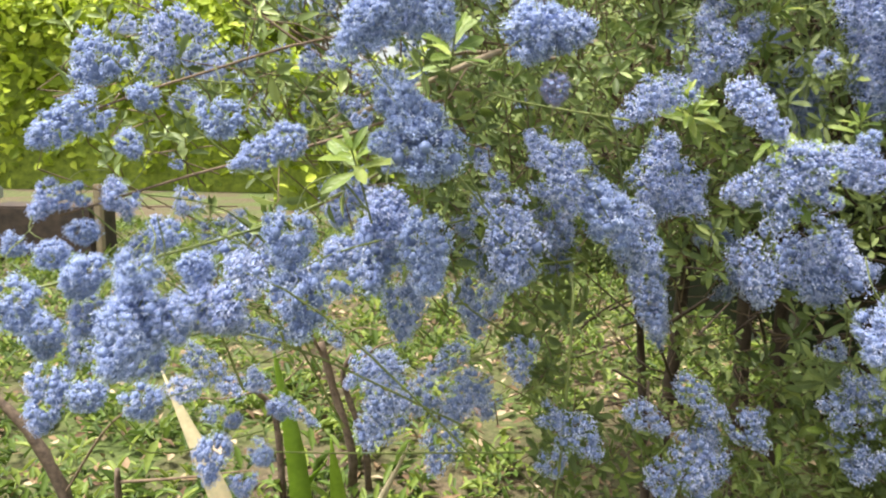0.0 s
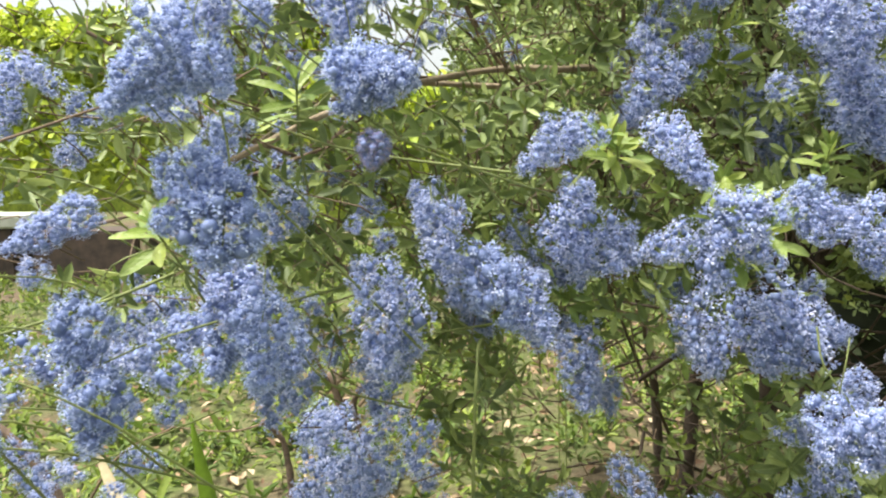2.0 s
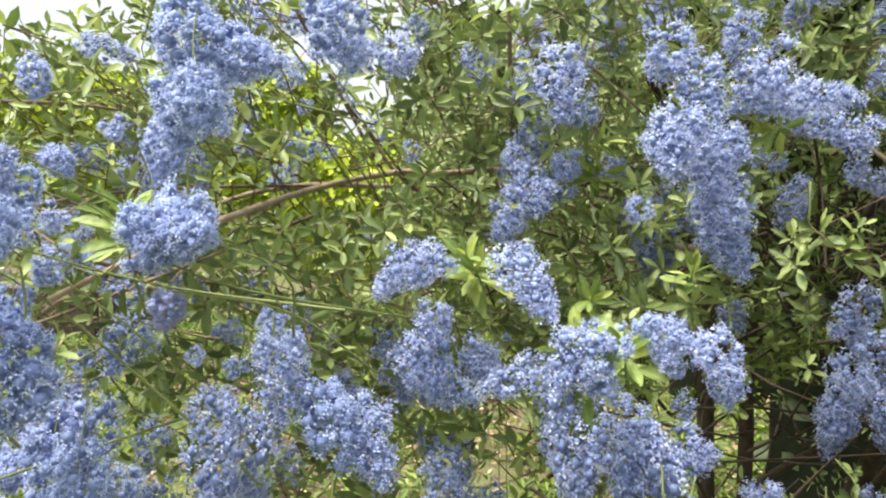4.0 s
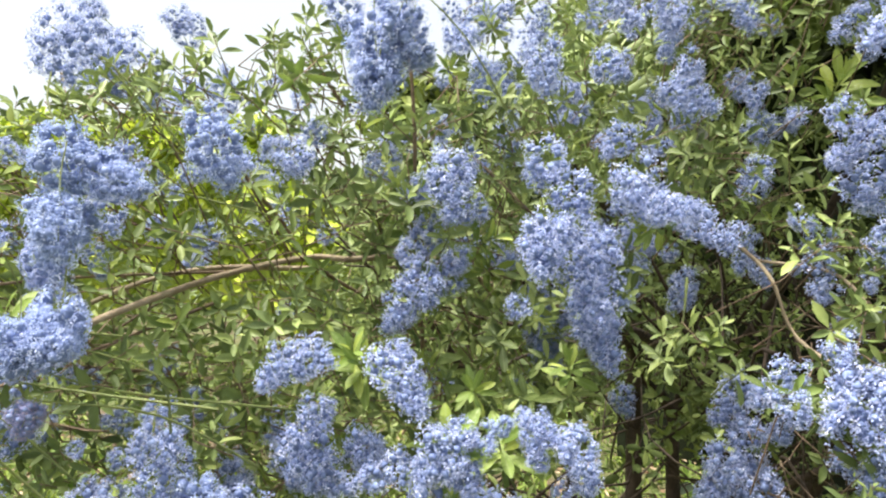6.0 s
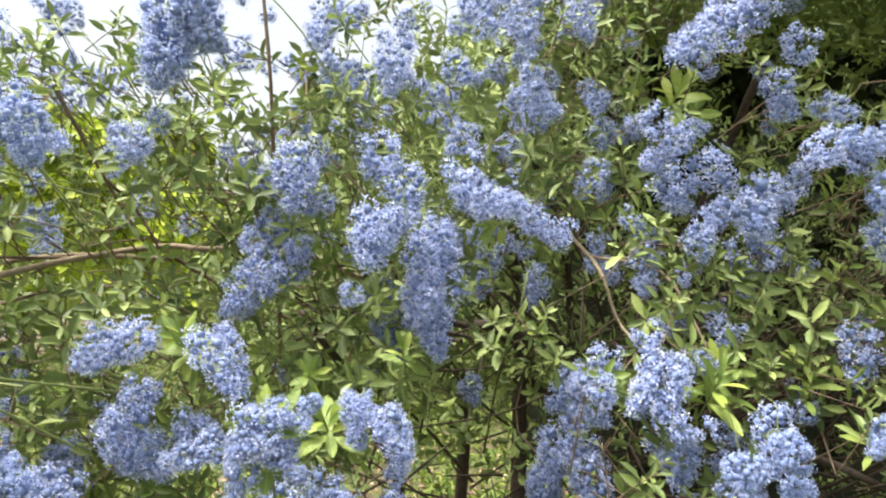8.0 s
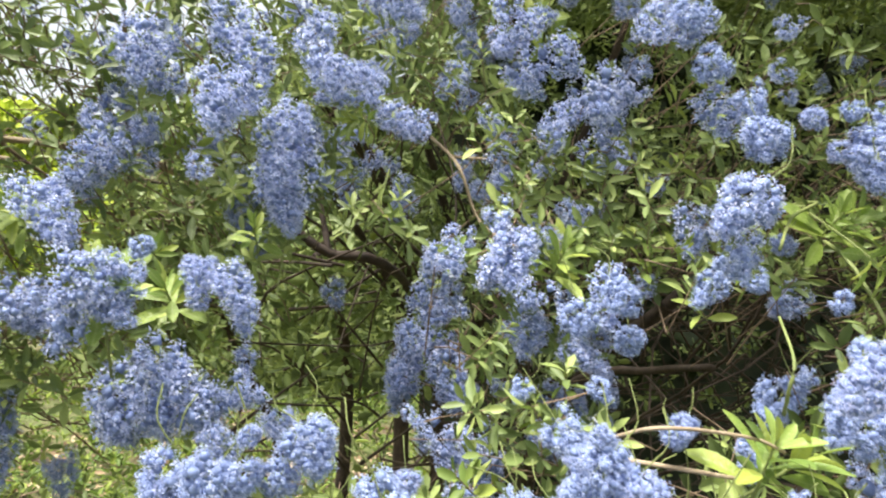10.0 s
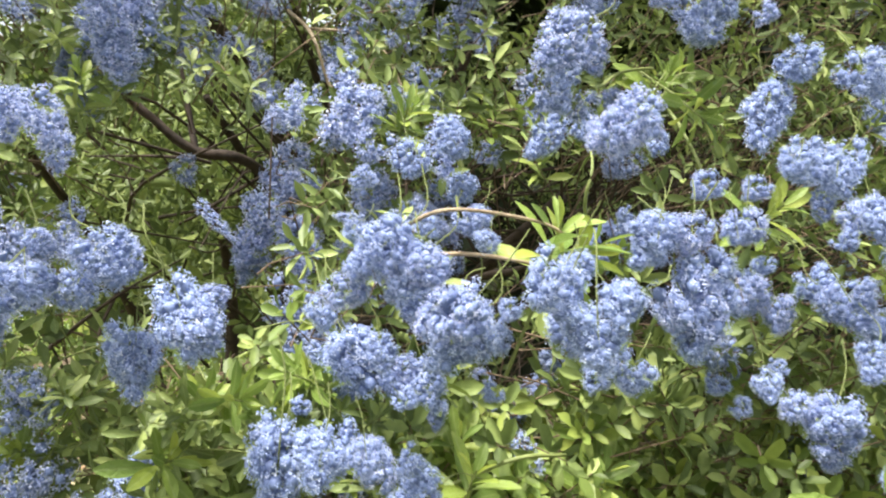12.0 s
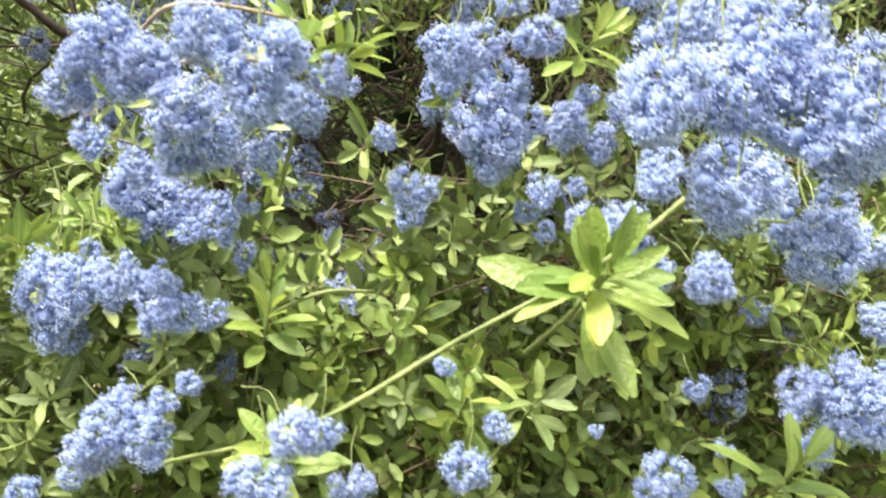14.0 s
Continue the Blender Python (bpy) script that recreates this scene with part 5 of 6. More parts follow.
bloom(0.595, 0.337, 0.940, 0.593, 0.335, 0.936, 0.009)
bloom(0.580, 0.333, 0.936, 0.576, 0.333, 0.935, 0.013)
bloom(0.664, 0.235, 0.989, 0.669, 0.227, 0.982, 0.014)
bloom(0.677, 0.241, 0.984, 0.674, 0.237, 0.976, 0.013)
bloom(0.657, 0.235, 0.972, 0.656, 0.232, 0.967, 0.017)
bloom(0.692, 0.261, 0.954, 0.691, 0.258, 0.949, 0.014)
bloom(0.713, 0.223, 1.005, 0.711, 0.222, 1.002, 0.006)
bloom(0.909, 0.447, 1.118, 0.907, 0.444, 1.110, 0.014)
bloom(0.961, 0.444, 1.171, 0.951, 0.437, 1.149, 0.016)
bloom(0.771, 0.196, 1.095, 0.764, 0.191, 1.080, 0.021)
bloom(0.849, 0.241, 1.099, 0.843, 0.234, 1.082, 0.026)
bloom(0.861, 0.223, 1.102, 0.856, 0.220, 1.092, 0.021)
bloom(0.817, 0.170, 1.098, 0.811, 0.166, 1.084, 0.021)
bloom(0.817, 0.171, 1.074, 0.813, 0.168, 1.066, 0.020)
bloom(0.885, 0.240, 1.054, 0.874, 0.232, 1.033, 0.028)
bloom(0.993, 0.294, 1.026, 0.982, 0.292, 1.017, 0.022)
bloom(0.855, 0.293, 1.017, 0.842, 0.294, 1.015, 0.016)
bloom(1.108, 0.372, 0.969, 1.102, 0.361, 0.946, 0.024)
bloom(0.876, 0.294, 0.959, 0.876, 0.290, 0.954, 0.013)
bloom(0.846, 0.334, 0.926, 0.846, 0.333, 0.923, 0.008)
bloom(0.883, 0.238, 0.980, 0.872, 0.232, 0.963, 0.014)
bloom(0.905, 0.239, 0.972, 0.907, 0.229, 0.959, 0.025)
bloom(1.018, 0.307, 0.947, 1.018, 0.299, 0.935, 0.023)
bloom(0.913, 0.258, 0.941, 0.913, 0.251, 0.929, 0.016)
bloom(0.790, 0.333, 0.936, 0.783, 0.332, 0.932, 0.014)
bloom(0.751, 0.289, 0.945, 0.746, 0.283, 0.932, 0.019)
bloom(0.788, 0.205, 0.966, 0.782, 0.203, 0.960, 0.015)
bloom(0.805, 0.197, 0.962, 0.805, 0.194, 0.957, 0.009)
bloom(0.790, 0.218, 0.954, 0.786, 0.217, 0.950, 0.010)
bloom(0.834, 0.230, 0.957, 0.833, 0.230, 0.955, 0.007)
bloom(-0.235, 0.574, 1.295, -0.246, 0.557, 1.267, 0.035)
bloom(-0.214, 0.671, 1.337, -0.226, 0.659, 1.320, 0.030)
bloom(-0.292, 0.730, 1.335, -0.285, 0.726, 1.329, 0.017)
bloom(-0.216, 0.645, 1.289, -0.237, 0.634, 1.283, 0.025)
bloom(-0.248, 0.841, 1.309, -0.239, 0.834, 1.296, 0.039)
bloom(-0.193, 0.787, 1.316, -0.185, 0.780, 1.303, 0.024)
bloom(-0.185, 0.524, 1.258, -0.187, 0.519, 1.249, 0.020)
bloom(-0.215, 0.521, 1.250, -0.251, 0.493, 1.221, 0.028)
bloom(-0.190, 0.514, 1.222, -0.197, 0.509, 1.218, 0.020)
bloom(-0.236, 0.749, 1.261, -0.229, 0.745, 1.255, 0.023)
bloom(-0.110, 0.456, 1.244, -0.108, 0.447, 1.227, 0.026)
bloom(-0.068, 0.507, 1.230, -0.110, 0.482, 1.208, 0.021)
bloom(-0.240, 0.506, 1.190, -0.254, 0.492, 1.171, 0.020)
bloom(-0.224, 0.505, 1.186, -0.233, 0.499, 1.183, 0.016)
bloom(-0.197, 0.507, 1.187, -0.203, 0.502, 1.179, 0.024)
bloom(-0.194, 0.628, 1.173, -0.202, 0.620, 1.164, 0.025)
bloom(-0.034, 0.511, 1.291, -0.030, 0.509, 1.289, 0.019)
bloom(-0.100, 0.709, 1.298, -0.102, 0.706, 1.292, 0.016)
bloom(0.001, 0.648, 1.282, -0.001, 0.645, 1.278, 0.017)
bloom(-0.004, 0.476, 1.225, -0.018, 0.469, 1.221, 0.016)
bloom(-0.030, 0.512, 1.240, -0.030, 0.509, 1.234, 0.014)
bloom(-0.269, 0.495, 1.151, -0.271, 0.492, 1.147, 0.018)
bloom(-0.221, 0.453, 1.154, -0.217, 0.449, 1.148, 0.020)
bloom(-0.223, 0.499, 1.163, -0.221, 0.495, 1.156, 0.020)
bloom(-0.192, 0.446, 1.142, -0.202, 0.436, 1.129, 0.019)
bloom(-0.145, 0.456, 1.170, -0.147, 0.450, 1.160, 0.021)
bloom(-0.138, 0.483, 1.141, -0.136, 0.475, 1.129, 0.021)
bloom(-0.135, 0.390, 1.156, -0.139, 0.382, 1.145, 0.025)
bloom(-0.242, 0.444, 1.134, -0.231, 0.428, 1.109, 0.025)
bloom(-0.197, 0.467, 1.123, -0.206, 0.451, 1.099, 0.026)
bloom(-0.238, 0.469, 1.094, -0.235, 0.461, 1.080, 0.023)
bloom(-0.141, 0.458, 1.122, -0.099, 0.440, 1.108, 0.025)
bloom(-0.134, 0.400, 1.132, -0.131, 0.390, 1.115, 0.032)
bloom(-0.139, 0.418, 1.107, -0.157, 0.402, 1.090, 0.027)
bloom(-0.293, 0.566, 1.038, -0.290, 0.539, 0.994, 0.030)
bloom(-0.289, 0.618, 1.005, -0.295, 0.606, 0.988, 0.025)
bloom(-0.219, 0.564, 1.021, -0.214, 0.552, 1.001, 0.028)
bloom(-0.241, 0.716, 0.964, -0.246, 0.712, 0.960, 0.023)
bloom(-0.076, 0.500, 1.170, -0.081, 0.484, 1.144, 0.031)
bloom(-0.073, 0.499, 1.135, -0.068, 0.476, 1.095, 0.035)
bloom(-0.146, 0.625, 1.109, -0.138, 0.614, 1.090, 0.025)
bloom(-0.068, 0.640, 1.128, -0.067, 0.632, 1.114, 0.020)
bloom(-0.011, 0.694, 1.087, -0.009, 0.670, 1.047, 0.038)
bloom(-0.069, 0.648, 1.163, -0.073, 0.641, 1.153, 0.020)
bloom(-0.045, 0.656, 1.178, -0.049, 0.653, 1.173, 0.020)
bloom(-0.129, 0.476, 1.022, -0.128, 0.460, 0.996, 0.021)
bloom(-0.096, 0.472, 1.012, -0.091, 0.468, 1.005, 0.014)
bloom(-0.108, 0.469, 0.992, -0.107, 0.464, 0.986, 0.017)
bloom(-0.082, 0.482, 1.041, -0.084, 0.478, 1.034, 0.012)
bloom(-0.164, 0.717, 0.978, -0.169, 0.712, 0.973, 0.023)
bloom(-0.136, 0.537, 1.009, -0.133, 0.535, 1.005, 0.013)
bloom(-0.048, 1.007, 0.906, -0.079, 0.983, 0.879, 0.049)
bloom(-0.046, 1.000, 0.858, -0.076, 0.962, 0.802, 0.057)
bloom(0.022, 0.856, 0.920, -0.020, 0.834, 0.905, 0.042)
bloom(0.030, 0.753, 0.912, 0.018, 0.729, 0.876, 0.037)
bloom(0.099, 0.489, 1.263, 0.097, 0.486, 1.257, 0.013)
bloom(0.285, 0.671, 1.279, 0.288, 0.663, 1.263, 0.015)
bloom(0.221, 0.696, 1.184, 0.229, 0.681, 1.159, 0.027)
bloom(0.237, 0.735, 1.084, 0.241, 0.706, 1.036, 0.026)
bloom(0.091, 0.618, 1.169, 0.086, 0.609, 1.154, 0.019)
bloom(0.151, 0.755, 1.138, 0.138, 0.743, 1.121, 0.024)
bloom(0.067, 0.699, 1.077, 0.056, 0.677, 1.041, 0.028)
bloom(0.098, 0.651, 1.045, 0.096, 0.631, 1.013, 0.026)
bloom(0.300, 0.796, 1.130, 0.338, 0.777, 1.120, 0.025)
bloom(0.389, 0.591, 1.087, 0.376, 0.571, 1.054, 0.032)
bloom(0.380, 0.656, 1.043, 0.392, 0.648, 1.035, 0.023)
bloom(0.066, 0.754, 0.977, 0.035, 0.724, 0.936, 0.030)
bloom(0.117, 0.620, 0.986, 0.131, 0.612, 0.978, 0.020)
bloom(0.137, 0.622, 0.980, 0.161, 0.603, 0.957, 0.030)
bloom(0.129, 0.659, 0.925, 0.134, 0.653, 0.916, 0.027)
bloom(0.254, 0.680, 1.000, 0.291, 0.653, 0.971, 0.024)
bloom(0.204, 0.672, 0.973, 0.239, 0.653, 0.958, 0.024)
bloom(0.320, 0.700, 0.953, 0.343, 0.681, 0.931, 0.028)
bloom(0.341, 0.697, 0.960, 0.343, 0.692, 0.953, 0.017)
bloom(0.267, 0.675, 0.945, 0.271, 0.642, 0.896, 0.033)
bloom(0.295, 0.670, 0.930, 0.279, 0.651, 0.903, 0.027)
bloom(0.233, 0.664, 0.920, 0.241, 0.646, 0.893, 0.027)
bloom(0.414, 0.644, 0.944, 0.409, 0.630, 0.923, 0.031)

MEAS = sorted(BLOOMS, key=lambda b: b[0][1] - 0.3 * b[2])


def cluster_pose(foot, tip, width):
    way = tip - foot
    length = max(float(np.linalg.norm(way)), 0.75 * width)
    mid = (foot + tip) / 2
    foot = mid - way / (np.linalg.norm(way) + 1e-9) * length / 2
    aspect = min(ASPECTS, key=lambda a: abs(math.log(a * width / length)))
    turn = Matrix(frames_along(way[None])[0].tolist()).to_4x4()
    spin = Matrix.Rotation(rng.uniform(0, 6.28), 4, "Z")
    w = width * 1.05
    return aspect, Matrix.Translation(foot - ROOT) @ turn @ spin @ Matrix.Diagonal((w, w, 1.06 * length / aspect, 1))


rest = []
for n, (foot, tip, width) in enumerate(MEAS):
    aspect, m = cluster_pose(foot, tip, width)
    me = (CLUSTERS if n < 120 else FAR_CLUSTERS)[aspect][n % 3]
    if np.linalg.norm(foot - (0.10, 0.48, 1.27)) < 0.03 or np.linalg.norm(foot - (0.335, 0.62, 1.18)) < 0.02:
        me = FADED_HEAD
    if n < 300:
        head = part("flower_head", me, shrub, m=m)
        part("stalk", STALKS[n % 4], head)
    else:
        rest.append((LIGHT_CLUSTERS[aspect][n % 2], m))

# blooms deeper in the shrub, hardly told apart
FEET = np.array([b[0] for b in MEAS])


def front(x, z, reach=0.11):
    """How far back the flowering face of the shrub lies at a place of its face."""
    w = np.exp(-((x[:, None] - FEET[None, :, 0]) ** 2 + (z[:, None] - FEET[None, :, 2]) ** 2) / (2 * reach**2)) + 1e-6
    return (w * FEET[None, :, 1]).sum(1) / w.sum(1)


def crown_top(x):
    return np.interp(x, (-0.4, 0.0, 0.15, 0.35, 0.55, 0.70, 0.85, 1.3), (1.46, 1.52, 1.55, 1.60, 1.67, 1.86, 2.06, 2.3))


BARE = smooth_line([(0.30, 1.0, 1.345), (0.22, 0.905, 1.342), (0.171, 0.90, 1.344), (0.10, 0.80, 1.325), (0.044, 0.64, 1.29)], 6)


def free(p, room=0.024):
    """Keeps the space before the long bare branch open."""
    keep = np.ones(len(p), bool)
    for b in BARE:
        for s in (0.0, 0.04, 0.08, 0.13, 0.18, 0.24, 0.30, 0.37):
            keep &= ((p - np.array(b) - np.array([0.26, -0.96, 0.04]) * s) ** 2).sum(1) > (room * (1 - 0.9 * s)) ** 2
    return keep


HOLLOWS = ((1.10, 1.00, 1.62, 0.22), (0.85, 1.00, 1.60, 0.10), (1.45, 1.0, 1.4, 0.2), (0.54, 1.00, 1.12, 0.17), (1.10, 1.12, 1.06, 0.22), (0.62, 1.06, 1.20, 0.13), (0.28, 0.92, 1.00, 0.13), (-0.16, 0.95, 0.88, 0.3), (0.80, 1.05, 1.45, 0.14), (0.62, 1.12, 1.28, 0.16), (0.98, 1.25, 1.68, 0.15), (1.29, 1.22, 1.04, 0.20), (0.90, 0.72, 1.12, 0.10), (1.05, 0.95, 1.08, 0.14), (1.20, 1.15, 1.05, 0.20), (0.60, 0.85, 1.27, 0.05), (0.66, 1.0, 1.25, 0.08), (0.74, 0.95, 1.435, 0.06), (0.86, 1.2, 1.46, 0.12), (0.76, 0.57, 1.14, 0.06))


def leafy(p, g):
    """Which of the places p lie in the leafy part of the shrub."""
    x, y, z = p.T
    lump = np.array([noise.noise((a * 6, b * 6, c * 6)) for a, b, c in p])
    keep = z < crown_top(x) + 0.16 * lump
    low = np.where(x < 0.12, 1.10 - 0.5 * np.clip(x + 0.1, -0.5, 0.2), np.where(x < 0.42, 0.80, 0.55))
    keep &= z > low
    keep &= (x > -0.05) | (z > 1.22) | (g.random(len(x)) < 0.55)
    keep &= (x > -0.20) | (g.random(len(x)) < 0.45)
    keep &= x > -0.36
    keep &= (x < 0.72) | (z < 1.30) | (g.random(len(x)) < 0.6)
    keep &= (lump > -0.22) | (g.random(len(x)) < 0.4)
    keep &= (z < crown_top(x) - 0.22) | (x > 0.8) | (g.random(len(x)) < 0.62)
    keep &= (x < 0.4) | (z < 0.98) | (z > 1.5) | (y < front(x, z) + 0.17) | (g.random(len(x)) < 0.35)
    keep &= (x < 0.22) | (x > 0.66) | (z < 1.52) | (g.random(len(x)) < 0.4)
    for hx, hy, hz, r in HOLLOWS:
        keep &= ((x - hx) / r) ** 2 + ((y - hy) / (r * 2.5)) ** 2 + ((z - hz) / r) ** 2 > 1
    return keep


g = np.random.default_rng(21)
for foot, tip, width in MEAS:
    many = g.random() < (0.04 if foot[0] > 0.14 else 0.55)
    for _ in range(int(many)):
        shift = np.array([g.normal(0, 0.035), g.uniform(0.04, 0.22), g.normal(0.0, 0.03)])
        way = (tip - foot) * g.uniform(0.7, 1.2) + g.normal(0, 0.012, 3)
        if not free((foot + shift)[None], 0.045)[0]:
            continue
        aspect, m = cluster_pose(foot + shift, foot + shift + way, min(width, 0.034) * g.uniform(0.75, 1.0))
        rest.append((LIGHT_CLUSTERS[aspect][int(g.integers(2))], m))
n = 1600
x, z = g.uniform(-0.3, 2.0, n), g.uniform(0.75, 2.0, n)
p = np.stack([x, front(x, z) + 0.10 + g.gamma(1.6, 0.16, n), z], -1)
p = p[leafy(p, g)][:60]
upper = np.stack([g.uniform(-0.15, 1.6, 900), np.zeros(900), g.uniform(1.32, 2.1, 900)], -1)
upper[:, 1] = front(upper[:, 0], upper[:, 2]) + 0.06 + g.gamma(1.5, 0.14, 900)
upper = upper[(upper[:, 2] < crown_top(upper[:, 0]) + 0.06) & ((upper[:, 0] < 0.72) | (g.random(900) < 0.35))][:110]
high = np.stack([g.uniform(0.20, 0.68, 90), g.uniform(0.80, 1.25, 90), g.uniform(1.50, 1.80, 90)], -1)
p = np.concatenate([p, upper, high])
for q in p:
    way = np.array([g.normal(0, 0.5), -0.5 + g.normal(0, 0.4), g.normal(-0.2, 0.6)])
    way /= np.linalg.norm(way)
    size = g.uniform(0.018, 0.028)
    aspect, m = cluster_pose(q, q + way * size * g.uniform(0.8, 1.8), size)
    rest.append((LIGHT_CLUSTERS[aspect][int(g.integers(2))], m))


def joined_clusters(items):
    verts, tris, quads, slot_q, slot_t, at = [], [], [], [], [], 0
    for me, m in items:
        co = np.empty(3 * len(me.vertices), np.float32)
        me.vertices.foreach_get("co", co)
        mm = np.array(m)
        verts.append(co.reshape(-1, 3) @ mm[:3, :3].T + mm[:3, 3])
        sizes, mats = np.empty(len(me.polygons), np.int32), np.empty(len(me.polygons), np.int32)
        me.polygons.foreach_get("loop_total", sizes), me.polygons.foreach_get("material_index", mats)
        loops = np.empty(len(me.loops), np.int32)
        me.loops.foreach_get("vertex_index", loops)
        nq = int((sizes == 4).sum())
        quads.append(loops[: 4 * nq].reshape(-1, 4) + at), tris.append(loops[4 * nq :].reshape(-1, 3) + at)
        slot_q.append(mats[:nq]), slot_t.append(mats[nq:])
        at += len(me.vertices)
    slots = np.concatenate(slot_q + slot_t)
    return mesh_of("inner_blossom", np.concatenate(verts), [np.concatenate(quads), np.concatenate(tris)], [PETAL, GAP_CORE], slots, smooth=slots > 0)


part("inner_blossom", joined_clusters(rest), shrub, "blue flower clusters deeper among the leaves", "stuff")

# limbs
BOUGHS = (
    (0.026, 0.015, (0.86, 1.82, -0.05), (0.868, 1.80, 0.45), (0.872, 1.80, 0.98)),
    (0.013, 0.008, (0.872, 1.80, 0.96), (0.84, 1.79, 1.02), (0.795, 1.77, 1.06), (0.70, 1.62, 1.20), (0.56, 1.42, 1.36)),
    (0.014, 0.008, (0.872, 1.80, 0.96), (0.89, 1.78, 1.05), (0.89, 1.76, 1.18), (0.84, 1.66, 1.36), (0.70, 1.45, 1.60)),
    (0.013, 0.007, (0.872, 1.80, 0.97), (0.93, 1.74, 1.06), (1.00, 1.62, 1.22), (1.06, 1.45, 1.45), (1.10, 1.30, 1.70)),
    (0.022, 0.011, (0.79, 1.82, -0.05), (0.785, 1.80, 0.5), (0.777, 1.80, 1.04), (0.765, 1.76, 1.26), (0.66, 1.55, 1.42), (0.52, 1.25, 1.50)),
    (0.014, 0.006, (0.58, 1.80, -0.05), (0.53, 1.76, 0.45), (0.50, 1.74, 0.75), (0.40, 1.5, 1.05), (0.30, 1.2, 1.25)),
    (0.022, 0.009, (0.62, 1.95, -0.05), (0.64, 1.95, 0.45), (0.66, 1.93, 0.86), (0.62, 1.80, 1.10), (0.54, 1.50, 1.24)),
    (0.010, 0.006, (0.777, 1.80, 1.02), (0.72, 1.45, 1.17), (0.62, 1.22, 1.23), (0.54, 1.20, 1.24), (0.47, 1.20, 1.29), (0.40, 1.20, 1.35)),
    (0.006, 0.003, (0.54, 1.20, 1.24), (0.53, 1.22, 1.30), (0.51, 1.24, 1.40)),
    (0.026, 0.012, (1.05, 1.80, -0.05), (1.02, 1.70, 0.5), (1.05, 1.45, 0.95), (1.15, 1.15, 1.2)),
    (0.010, 0.004, (1.03, 1.72, 0.45), (0.95, 1.40, 0.80), (0.85, 1.10, 0.98), (0.70, 0.85, 1.02)),
    (0.009, 0.004, (0.86, 1.80, 0.62), (0.98, 1.30, 1.00), (1.0, 1.0, 1.08), (0.92, 0.75, 1.12)),
    (0.013, 0.005, (1.02, 1.70, 0.55), (1.2, 1.2, 0.8), (1.1, 0.85, 0.95), (0.98, 0.62, 0.98)),
)
for r0, r1, *points in BOUGHS:
    tube("limb", [local(*q) for q in points], r0, r1, BARK, shrub, "dark brown woody limb", sides=9, uneven=0.2)
